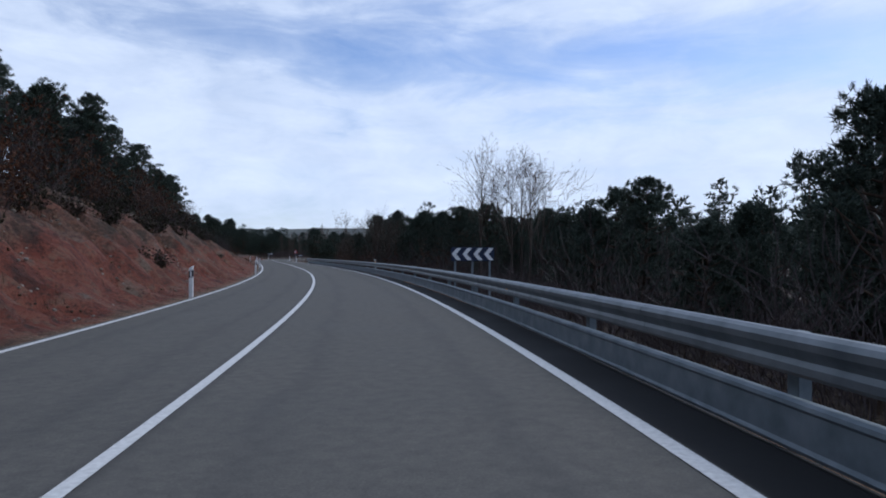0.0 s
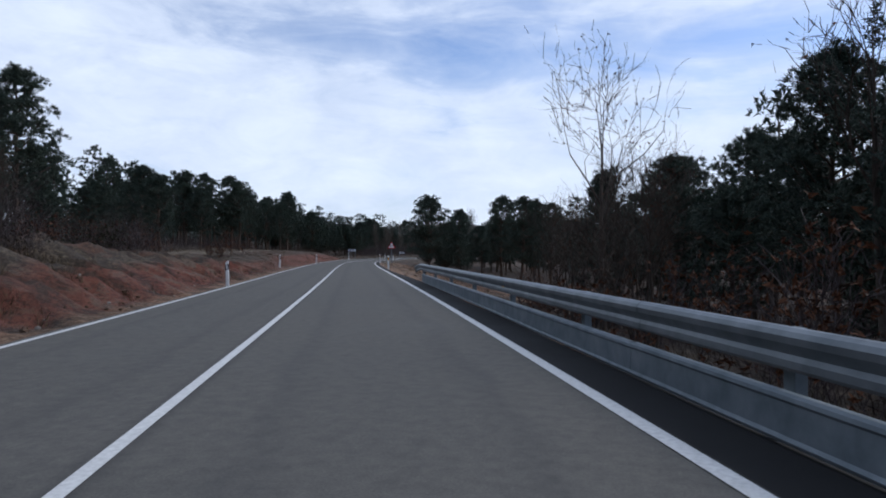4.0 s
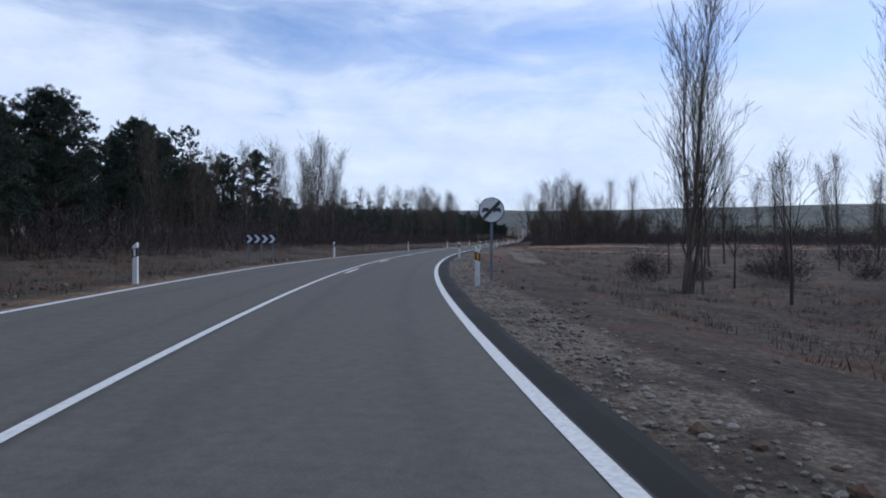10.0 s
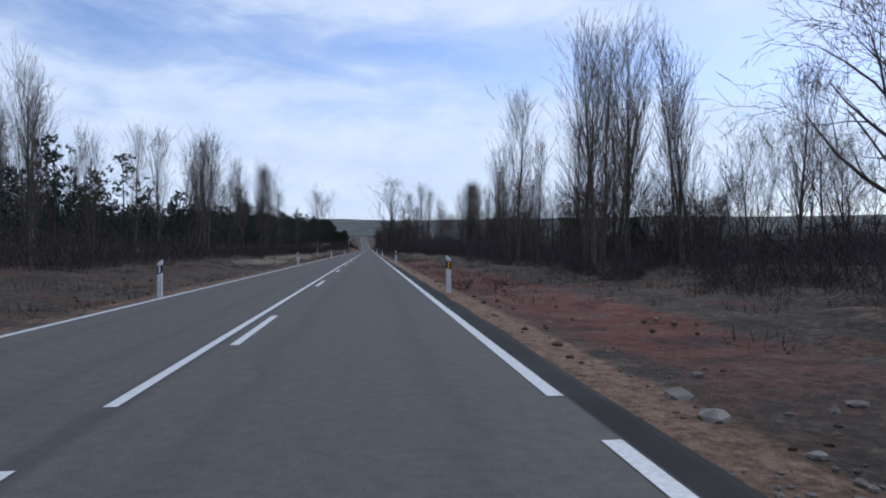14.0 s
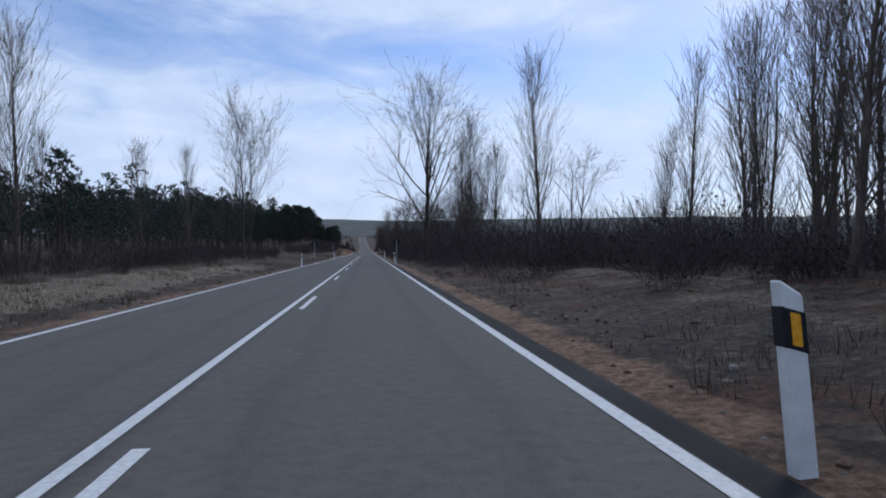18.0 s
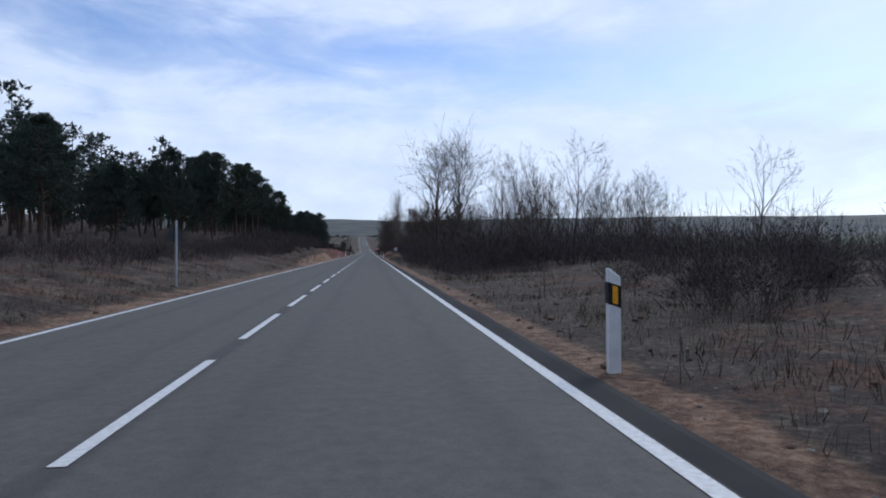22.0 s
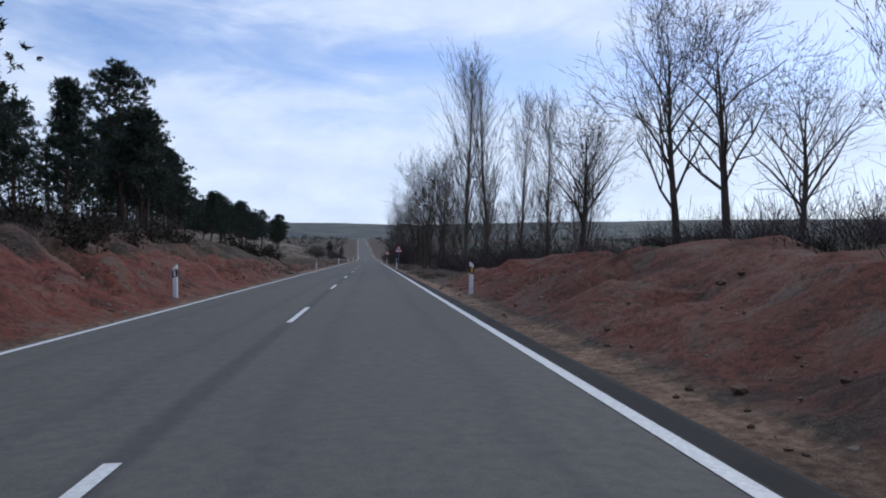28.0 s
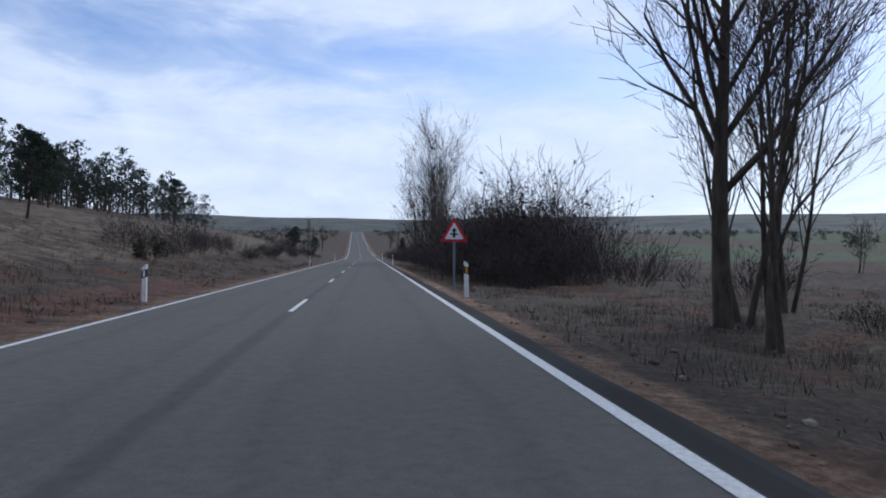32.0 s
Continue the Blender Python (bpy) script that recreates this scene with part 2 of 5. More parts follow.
GALV = simple("galvanised steel", (0.112, 0.132, 0.146), (0.21, 0.232, 0.247), 3.0, 0.5, 0.5, local=True)
GALV_DULL = simple("weathered galvanised steel", (0.135, 0.168, 0.19), (0.24, 0.275, 0.30), 4.0, 0.6, 0.35, local=True)
WHITE = simple("white plastic", (0.62, 0.62, 0.61), (0.8, 0.8, 0.79), 6.0, 0.45, local=True)
BLACK = simple("black sheeting", (0.008, 0.009, 0.012), (0.02, 0.021, 0.024), 12.0, 0.5, local=True)
AMBER = simple("amber reflector", (0.75, 0.32, 0.02), (0.9, 0.45, 0.04), 40.0, 0.25, local=True)
SIGN_WHITE = simple("sign white", (0.66, 0.66, 0.66), (0.78, 0.78, 0.78), 5.0, 0.4, local=True)
SIGN_RED = simple("sign red", (0.42, 0.012, 0.02), (0.58, 0.025, 0.03), 5.0, 0.4, local=True)
SIGN_BLUE = simple("chevron dark blue", (0.006, 0.012, 0.035), (0.012, 0.022, 0.06), 5.0, 0.4, local=True)
SIGN_BACK = simple("sign back grey", (0.018, 0.021, 0.025), (0.034, 0.038, 0.043), 3.0, 0.55, 0.3, local=True)
GALV_PALE = simple("bright galvanised steel", (0.24, 0.25, 0.26), (0.36, 0.37, 0.38), 4.0, 0.6, 0.2, local=True)
SIGN_GREY = simple("sign grey", (0.035, 0.036, 0.038), (0.07, 0.07, 0.072), 5.0, 0.5, local=True)
TAN_ROCK = simple("tan sandstone", (0.17, 0.115, 0.06), (0.40, 0.29, 0.165), 5.0, 0.9, bump=0.5)

# ---- the road's line: arc length s along it, d metres to its right ----
HEADING = [(-90, 6), (-60, 9.5), (-30, 13.5), (0, 17.8), (10, 19.9), (20, 22.0), (30, 23.9), (40, 25.5), (50, 26.7), (60, 27.6), (70, 28.1),
           (90, 28.7), (110, 29.2), (120, 29.3), (130, 29.0), (140, 28.6), (150, 27.8), (160, 26.1), (170, 23.4), (180, 20.2), (190, 17.0),
           (200, 14.2), (210, 11.7), (220, 9.2), (230, 6.7), (240, 4.7), (250, 2.9), (260, 1.3), (270, 0.4), (285, 0.1), (300, 0), (850, 0), (900, 1.2)]
S = np.arange(-90.0, 1701.0)
turn_of = np.radians(np.interp(S, *zip(*HEADING)))
for _ in range(2):
    smooth = turn_of.copy()
    smooth[4:-4] = sum(turn_of[4 + k:len(turn_of) - 4 + k] for k in range(-4, 5)) / 9
    turn_of = smooth
line_x = np.concatenate([[0], np.cumsum(-np.sin(turn_of[:-1]))])
line_y = np.concatenate([[0], np.cumsum(np.cos(turn_of[:-1]))])
line_x, line_y = line_x - line_x[390], line_y - line_y[390] + 300


def road_z(s):
    """The road is level, and climbs the far side of the valley."""
    k = np.clip((np.asarray(s, float) - 850) / 380, 0, 1)
    far = np.clip((np.asarray(s, float) - 1230) / 470, 0, 1)
    return 17.0 * (k * k * (2.2 - 1.2 * k)) + 6 * far


CROSSFALL = [(-90, -.12), (100, -.11), (150, -.08), (172, .02), (185, .09), (225, .09), (250, -.02), (285, -.10), (1700, -.10)]


def cross_fall(s, d):
    """How far the left lane falls away, or rises in the second bend."""
    low = np.interp(s, *zip(*CROSSFALL))
    d = np.asarray(d, float)
    return low * np.clip(-d / 3.3, 0, 1.15) * (1 - np.clip((-d - 4.2) / 7, 0, 1))


def on_road(s, d):
    x, y, a = np.interp(s, S, line_x), np.interp(s, S, line_y), np.interp(s, S, turn_of)
    return x + np.cos(a) * d, y + np.sin(a) * d


def heading(s):
    return float(np.degrees(np.interp(s, S, turn_of)))


ACROSS = (3.6, 4.4, 5.5, 7.5, 10, 15, 25, 50)
LEFT = [(-90, -.05, .0, .6, 2.4, 3.6, 5.2, 7.5, 11), (45, -.05, .0, .6, 2.3, 3.4, 4.8, 6.8, 10), (66, -.05, .0, .55, 2.0, 3.0, 4.2, 5.6, 8.5), (90, -.05, .0, .45, 1.5, 2.3, 3.3, 4.8, 8),
        (120, -.05, .0, .3, .7, .9, 1.4, 2.2, 4), (166, -.05, .0, .5, 1.3, 1.5, 1.8, 2.3, 3.2), (182, -.05, .0, .42, 1.1, 1.3, 1.5, 2.0, 2.8), (193, -.05, .0, .2, .6, .7, .8, 1.2, 2), (203, -.05, -.05, .0, .1, .2, .3, .7, 1.5),
        (470, -.05, -.1, .0, .2, .3, .4, .6, 1.2), (505, -.05, .05, .3, .6, .8, 1.0, 1.4, 2.3), (545, -.05, .0, .4, .9, 1.2, 1.7, 2.4, 3.5), (580, -.05, .05, .8, 1.8, 2.4, 3.2, 4.2, 6), (655, -.05, .05, .7, 1.6, 2.3, 3.4, 4.6, 7),
        (690, -.05, .0, .25, .8, 1.5, 2.8, 4.8, 8)]
LEFT2 = [(720, -.05, -.05, .1, .5, 1.0, 2.1, 4.3, 8.0), (790, -.05, -.05, .1, .5, 1.0, 2.2, 4.6, 8.6), (860, -.05, -.1, .1, .5, 1.0, 2.4, 5.0, 9.5), (930, -.05, -.1, .0, .3, .6, 1.2, 2.4, 5.0), (1050, -.05, -.1, .0, .0, .0, .1, .2, .6), (1700, -.05, -.1, .0, .0, .0, .1, .2, .5)]
RIGHT = [(-90, -.05, -.08, -.3, -1.1, -1.8, -2.6, -3.2, -3.6), (95, -.05, -.08, -.3, -1.0, -1.7, -2.4, -3.0, -3.4), (125, -.05, -.06, -.25, -.7, -1.1, -1.6, -2.0, -2.2),
         (180, -.05, -.06, -.15, -.5, -1.0, -1.6, -1.9, -2.0), (215, -.05, -.06, -.12, -.4, -.9, -1.5, -1.7, -1.8), (250, -.05, -.06, -.1, -.15, -.3, -.6, -.8, -.8),
         (275, -.05, -.06, -.08, -.1, -.15, -.2, -.2, .3), (340, -.04, -.02, .0, .08, .12, .1, .1, .6), (362, -.03, .02, .06, .2, .4, .5, .4, .5), (390, -.03, .03, .12, .4, .65, .7, .5, .5), (450, -.04, -.02, .08, .35, .55, .6, .4, .4), (478, -.04, -.02, .0, .1, .2, .2, .1, .3), (540, -.04, -.03, -.02, .02, .06, .1, .1, .3)]
RIGHT2 = [(570, -.05, -.02, .35, .7, .9, .9, .5, .3), (600, -.05, -.02, .5, 1.2, 1.5, 1.4, .8, .3), (640, -.05, -.02, .5, 1.2, 1.5, 1.3, .6, .2), (656, -.05, -.06, -.05, .0, .05, .0, -.1, .0),
          (700, -.05, -.1, -.25, -.45, -.5, -.5, -.5, -.3), (790, -.05, -.1, -.2, -.3, -.35, -.4, -.4, .0), (900, -.05, -.1, -.1, -.1, .0, .0, .0, .0), (1700, -.05, -.1, -.1, .0, .0, .0, .0, .2)]


def side_table(rows, s, d):
    knots = np.array(rows)
    cols = np.stack([np.interp(s, knots[:, 0], knots[:, 1 + k]) for k in range(len(ACROSS))])
    d = np.clip(d, ACROSS[0], ACROSS[-1])
    i = np.clip(np.searchsorted(ACROSS, d, side="right") - 1, 0, len(ACROSS) - 2)
    a, n = np.array(ACROSS), np.arange(d.size)
    k = (d - a[i]) / (a[i + 1] - a[i])
    return cols[i, n] * (1 - k) + cols[i + 1, n] * k


def waves(x, y):
    """Cheap rolling of the land, in metres."""
    return (np.sin(x * .031 + 1.3) * np.cos(y * .023 + .4) * .5 + np.sin(x * .083 - y * .061) * .22 + np.sin(x * .19 + y * .23 + 2) * .1)


def hills(x, y):
    r = np.hypot(x, y - 500)
    k = np.clip((r - 1300) / 1450, 0, 1)
    side = np.clip((np.abs(x) - 120) / 500, 0, 1)
    bumps = np.sin(x * .0041 + 1) * np.cos(y * .0033) * .6 + np.sin(x * .011 + y * .007) * .25
    knoll = 13 * np.exp(-((x - 270) / 95) ** 2 - ((y - 560) / 190) ** 2)
    return knoll + k * k * (3 - 2 * k) * (84 + 20 * np.clip((y - 1200) / 1500, 0, 1) + 9 * bumps) + side * side * (1.5 + 3.5 * bumps) * (1 - k)


def land(s, d, x, y):
    s, d, x, y = (np.atleast_1d(np.asarray(v, float)) for v in (s, d, x, y))
    near = np.where(d < 0, side_table(LEFT + LEFT2, s, -d), side_table(RIGHT + RIGHT2, s, d))
    soft = np.clip((np.abs(d) - 6) / 14, 0, 1)
    out = np.clip((np.abs(d) - 50) / 90, 0, 1)
    near = near * (1 - .6 * out)
    return road_z(s) + cross_fall(s, d) + near + waves(x, y) * soft + hills(x, y)


def spot(s, d, sink=0.0):
    """The point of the ground at s, d."""
    x, y = on_road(s, d)
    return float(x), float(y), float(land(s, d, x, y)[0]) - sink


def mesh_of(name, verts, faces, mats, which=None, smooth=False):
    me = bpy.data.meshes.new(name)
    me.from_pydata(verts if isinstance(verts, list) else verts.tolist(), [], faces if isinstance(faces, list) else faces.tolist())
    for m in (mats if isinstance(mats, (list, tuple)) else [mats]):
        me.materials.append(m)
    if which is not None:
        me.polygons.foreach_set("material_index", np.asarray(which, np.int32))
    if smooth:
        me.polygons.foreach_set("use_smooth", np.ones(len(me.polygons), bool))
    me.update()
    return me


def attribute(me, name, values):
    me.attributes.new(name, "FLOAT", "POINT").data.foreach_set("value", np.asarray(values, np.float32))


def grid_faces(rows, cols, shift=0):
    i = np.arange((rows - 1) * (cols - 1))
    a = i // (cols - 1) * cols + i % (cols - 1) + shift
    return np.stack([a, a + 1, a + cols + 1, a + cols], 1)


def bell(v, lo, hi, soft):
    return np.clip((v - lo) / soft + .5, 0, 1) * np.clip((hi - v) / soft + .5, 0, 1)


def make_land():
    ss = np.concatenate([np.arange(-90, -20, .9), np.arange(-20, 125, .45), np.arange(125, 800, .8), np.arange(800, 1700.1, 5)])
    right = np.concatenate([[3.5], np.arange(3.7, 12, .45), np.arange(12, 30, 1.6), np.arange(30, 60, 4.5), np.arange(60, 151, 15)])
    dd = np.concatenate([-right[::-1], right])
    s, d = (v.ravel() for v in np.meshgrid(ss, dd, indexing="ij"))
    x, y = on_road(s, d)
    z = land(s, d, x, y)
    rough = np.array([noise.fractal(Vector((a * .55, b * .55, 0)), 1.0, 2.0, 4) if e < 45 else 0.0 for a, b, e in zip(x, y, np.abs(d))])
    away = np.abs(d)
    steep = np.where(d < 0, bell(away, 4.6, 11, 2), bell(away, 5, 9.5, 2)) * (bell(s, -95, 130, 20) * (d < 0) + bell(s, 560, 690, 20))
    z = z + rough * (np.clip((away - 3.9) / 4, 0, 1) * .17 + steep * .30)
    gully = np.array([noise.noise(Vector((a * 1.15 + b * .25, b * .3, 3))) if e < 13 else 0.0 for a, b, e in zip(s, d, away)])
    crumb = np.array([noise.fractal(Vector((a * 1.5, b * 1.5, 9)), .8, 2.0, 3) if e < 13 else 0.0 for a, b, e in zip(x, y, away)])
    z = z - np.abs(gully) * steep * 1.1 + steep * .2 + crumb * steep * .13
    z = np.where(away < 3.6, z - .06, z)
    z = np.where((d > 0) & (d < 4.0) & (s < 116), z - .08, z)
    cols, rows = len(dd), len(ss)
    faces = grid_faces(rows, cols)
    faces = faces[(faces[:, 0] % cols) != len(right) - 1]  # open under the road
    # land beyond, out to the ridge
    gx, gy = np.meshgrid(np.arange(-3000, 3001, 50), np.arange(-2500, 3501, 50), indexing="ij")
    gx, gy = gx.ravel().astype(float), gy.ravel().astype(float)
    px, py = line_x[::10], line_y[::10]
    k = np.argmin((gx[:, None] - px) ** 2 + (gy[:, None] - py) ** 2, 1)
    gs, ga = S[::10][k], turn_of[::10][k]
    gd = np.cos(ga) * (gx - px[k]) + np.sin(ga) * (gy - py[k])
    gd = np.where(np.abs(gd) < 4, 4, gd)
    gone = np.hypot(gx - px[k], gy - py[k])
    gz = land(gs, gd, gx, gy) - np.where(gone < 92, 9.0, .25)
    base = len(x)
    far = grid_faces(121, 121, base)
    verts = np.concatenate([np.stack([x, y, z], 1), np.stack([gx, gy, gz], 1)])
    me = mesh_of("ground", verts, np.concatenate([faces[:, ::-1], far]), EARTH, smooth=True)
    S_, D_ = np.concatenate([s, gs]), np.concatenate([d, gd])
    L, R = np.where(D_ < 0, -D_, 0), np.where(D_ > 0, D_, 0)
    clay = (bell(L, 3.9, 6.4, 1.0) + .42 * bell(L, 6.4, 9.5, 1.0)) * (bell(S_, -100, 75, 20) + .6 * bell(S_, 75, 145, 20) + .85 * bell(S_, 145, 188, 10)  + bell(S_, 590, 662, 15) + .5 * bell(S_, 662, 760, 15))
    sandy_bank = .85 * bell(L, 3.8, 5.5, .7) * bell(S_, 540, 592, 14)
    clay = clay + .35 * bell(L, 9, 22, 4) * bell(S_, 20, 120, 30)
    clay = clay + bell(R, 4.4, 8.8, .9) * (.9 * bell(S_, 598, 652, 12) + .35 * bell(S_, 560, 598, 10)) + .95 * bell(R, 4.4, 7.2, 1.2) * bell(S_, 290, 345, 14) + .5 * bell(R, 4.6, 5.8, 1.0) * bell(S_, 345, 372, 12) + .3 * bell(R, 4.6, 6.0, 1.0) * bell(S_, 372, 480, 14) + .35 * bell(R, 5, 7, 1.5) * bell(S_, 240, 262, 10)
    sand = (.85 - .28 * bell(S_, 604, 900, 20) - .28 * bell(S_, 350, 556, 14)) * bell(R, 3.4, 4.4, .5) + .5 * bell(L, 3.4, 4.6, .6) + .55 * bell(R, 4, 8, 2) * bell(S_, 108, 172, 12) + .55 * bell(R, 8, 20, 4) * bell(S_, 108, 165, 12) + .8 * bell(R, 6, 40, 3) * bell(S_, 280, 288, 3) + .6 * bell(R, 9, 60, 3) * bell(S_, 262, 300, 10) * bell(np.sin(R * .2 + S_ * .3), .2, 2, .4)
    clay = clay + .42 * bell(R, 5.5, 16, 3) * bell(S_, 112, 168, 10)
    clay = clay + .32 * bell(R, 5.2, 8, 1.2) * bell(S_, 228, 258, 8)
    sand = sand + sandy_bank + .6 * bell(R, 5.0, 6.6, .8) * bell(S_, 564, 582, 5)
    gravel = 1.15 * bell(R, 3.5, 5.0, .7) * bell(S_, 160, 285, 14) + .9 * bell(R, 4, 9, 2) * bell(S_, 255, 284, 6)
    gravel = gravel + 1.1 * bell(R, 7.6, 9.2, .6) * bell(S_, 238, 264, 5)
    green = bell(R, 58, 150, 10) * bell(S_, 590, 1100, 30) + .8 * bell(R, 200, 700, 60) * bell(S_, 600, 1300, 80)
    straw = .9 * bell(L, 5.2, 9.5, 1.6) * bell(S_, 335, 425, 16) + .45 * bell(R, 6.6, 10, 1.4) * bell(S_, 350, 480, 10) + .35 * bell(L, 4.6, 8, 1.6) * bell(S_, 425, 520, 16) + .55 * bell(L, 9, 24, 3) * bell(S_, 118, 200, 10) + .5 * bell(L, 8, 34, 4) * bell(S_, 690, 860, 12)
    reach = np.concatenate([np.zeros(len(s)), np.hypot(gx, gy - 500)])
    # rises with distance: forest on the far hills, its colour with painted haze
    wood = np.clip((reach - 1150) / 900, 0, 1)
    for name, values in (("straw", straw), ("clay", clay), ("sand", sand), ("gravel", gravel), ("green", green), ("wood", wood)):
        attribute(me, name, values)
    ob = new("ground", me)
    tagged(ob, "brown winter grassland with red clay banks", "ground", kind="structure")


make_land()

EDGE = 3.3  # middle of the road to the middle of an edge line


def strip(s0, s1, d0, d1, lift, step=2.0):
    n = max(2, int((s1 - s0) / step) + 1)
    s = np.linspace(s0, s1, n)
    out = []
    for d in (d0, d1):
        x, y = on_road(s, d)
        out.append(np.stack([x, y, road_z(s) + cross_fall(s, d) + lift], 1))
    verts = np.stack(out, 1).reshape(-1, 3)
    i = np.arange(n - 1) * 2
    return verts, np.stack([i, i + 1, i + 3, i + 2], 1)


def make_road():
    s = np.concatenate([np.arange(-90, 860, 2.0), np.arange(860, 1700, 5.0)])
    dd = np.array([-4.0, -3.62, -3.5, -2.5, -1.5, -.5, 0, .5, 1.5, 2.5, 3.2, 3.4, 3.6, 3.73, 4.05])
    drop = np.array([-.25, -.03] + [0] * 11 + [-.03, -.25])
    a, b = (v.ravel() for v in np.meshgrid(s, dd, indexing="ij"))
    rag = np.array([noise.noise(Vector((v * .7, e, 3))) for v, e in zip(a, b)]) * np.where((b < -3.55) | (b > 3.6), .08, 0)
    wide = np.interp(a, [-90, 108, 122, 1700], [.30, .30, .03, 0]) * np.clip((b - 3.4) / .2, 0, 1)
    x, y = on_road(a, b + rag + wide)
    z = road_z(a) + cross_fall(a, b) + np.tile(drop, len(s))
    me = mesh_of("road", np.stack([x, y, z], 1), grid_faces(len(s), len(dd))[:, ::-1], ASPHALT)
    attribute(me, "across", b)
    road = tagged(new("road", me), "grey worn asphalt of a two-lane country road", "road", kind="structure")
    return road


road = make_road()


def paint_line(name, pieces, label):
    verts, faces, base = [], [], 0
    for s0, s1, d, w in pieces:
        v, f = strip(s0, s1, d - w / 2, d + w / 2, .006)
        verts.append(v), faces.append(f + base)
        base += len(v)
    ob = new(name, mesh_of(name, np.concatenate(verts), np.concatenate(faces), PAINT))
    ob.parent = road
    tagged(ob, label)
    return ob


TURN = (278.4, 289.6)  # where the side track leaves
paint_line("edge_line", [(-88, 1690, -EDGE, .13)], "white painted edge line")
paint_line("edge_line", [(-88, TURN[0], EDGE, .13)], "white painted edge line")
paint_line("edge_line", [(TURN[1], 1690, EDGE, .13)], "white painted edge line")
for k in range(5):
    paint_line("edge_dash", [(TURN[0] + 1 + 2 * k, TURN[0] + 2 + 2 * k, EDGE, .13)], "short white dash across a side track")
paint_line("centre_line", [(-88, TURN[0], 0, .105)], "white unbroken centre line")
paint_line("centre_line", [(TURN[1], 452.8, 0, .105)], "white unbroken centre line")
for k in range(3):
    paint_line("centre_dash", [(TURN[0] + 1.6 + 3.3 * k, TURN[0] + 3.2 + 3.3 * k, 0, .105)], "white dash")
for a in (222.7, 233.5, 245.0, 256.2, 268.3, 279.6, 292.7, 305.2, 317.6, 330.0, 342.4, 354.8, 367.4, 380.6, 393.3, 406.3, 419.3, 432.0, 444.9):
    paint_line("overtaking_dash", [(a, a + 3.5, .27, .105)], "white dash beside the unbroken line")
for k in range(21):
    paint_line("warning_dash", [(454.9 + 5.2 * k, 458.4 + 5.2 * k, 0, .105)], "white dash")
for a in (571.7, 584.2, 596.7, 609.2, 621.5, 633.0, 645.3, 657.5, 670.6, 684.0, 697.1, 710.3, 723.8, 737.4):
    paint_line("centre_dash", [(a, a + 3.5, 0, .105)], "white dash")
for k in range(34):
    paint_line("centre_dash", [(750.6 + 13.1 * k, 754.1 + 13.1 * k, 0, .105)], "white dash")


# ---- helpers for things ----
def part(name, data, parent, label=""):
    ob = new(name, data)
    ob.parent = parent
    if label:
        ob["label"] = label
    return ob


def bm_mesh(name, bm, mats):
    me = bpy.data.meshes.new(name)
    bm.to_mesh(me)
    bm.free()
    for m in (mats if isinstance(mats, (list, tuple)) else [mats]):
        me.materials.append(m)
    return me


def box(name, size, centre, mat, bevel=.0, turn=(0, 0, 0)):
    bm = bmesh.new()
    bmesh.ops.create_cube(bm, size=1)
    bmesh.ops.scale(bm, vec=size, verts=bm.verts)
    if bevel:
        bmesh.ops.bevel(bm, geom=bm.edges[:], offset=bevel, segments=2, affect="EDGES", profile=.6)
    bmesh.ops.transform(bm, matrix=pose(*centre, *turn), verts=bm.verts)
    return bm_mesh(name, bm, mat)


def prism(name, outline, y0, y1, mat, bevel=0.0, place=None):
    """A plate: the outline in x, z, between y0 (front) and y1."""
    bm = bmesh.new()
    front = bm.faces.new([bm.verts.new((x, y0, z)) for x, z in outline])
    made = bmesh.ops.extrude_face_region(bm, geom=[front])["geom"]
    bmesh.ops.translate(bm, vec=(0, y1 - y0, 0), verts=[v for v in made if isinstance(v, bmesh.types.BMVert)])
    if bevel:
        bmesh.ops.bevel(bm, geom=bm.edges[:], offset=bevel, segments=1, affect="EDGES")
    bmesh.ops.recalc_face_normals(bm, faces=bm.faces[:])
    if place:
        bmesh.ops.transform(bm, matrix=place, verts=bm.verts)
    return bm_mesh(name, bm, mat)


def thing(name, label, category, group=""):
    return tagged(new(name), label, category, group)


def stand(s, d, turn=0.0, sink=.03, lean=0.0):
    """The pose of a thing that stands at s, d and faces the traffic coming along s."""
    x, y, z = spot(s, d, sink)
    return pose(x, y, z, lean, 0, heading(s) + turn)


def circle(r, n=28, a0=0.0):
    return [(r * math.cos(a0 + math.tau * k / n), r * math.sin(a0 + math.tau * k / n)) for k in range(n)]


def rounded(points, r, n=4):
    """A polygon with rounded corners."""
    out = []
    m = len(points)
    for i in range(m):
        p, a, b = (Vector(points[k % m]) for k in (i, i - 1, i + 1))
        u, v = (a - p).normalized(), (b - p).normalized()
        c0, c1 = p + u * r, p + v * r
        for k in range(n + 1):
            f = k / n
            q = c0.lerp(p, f).lerp(p.lerp(c1, f), f)
            out.append((q.x, q.y))
    return out


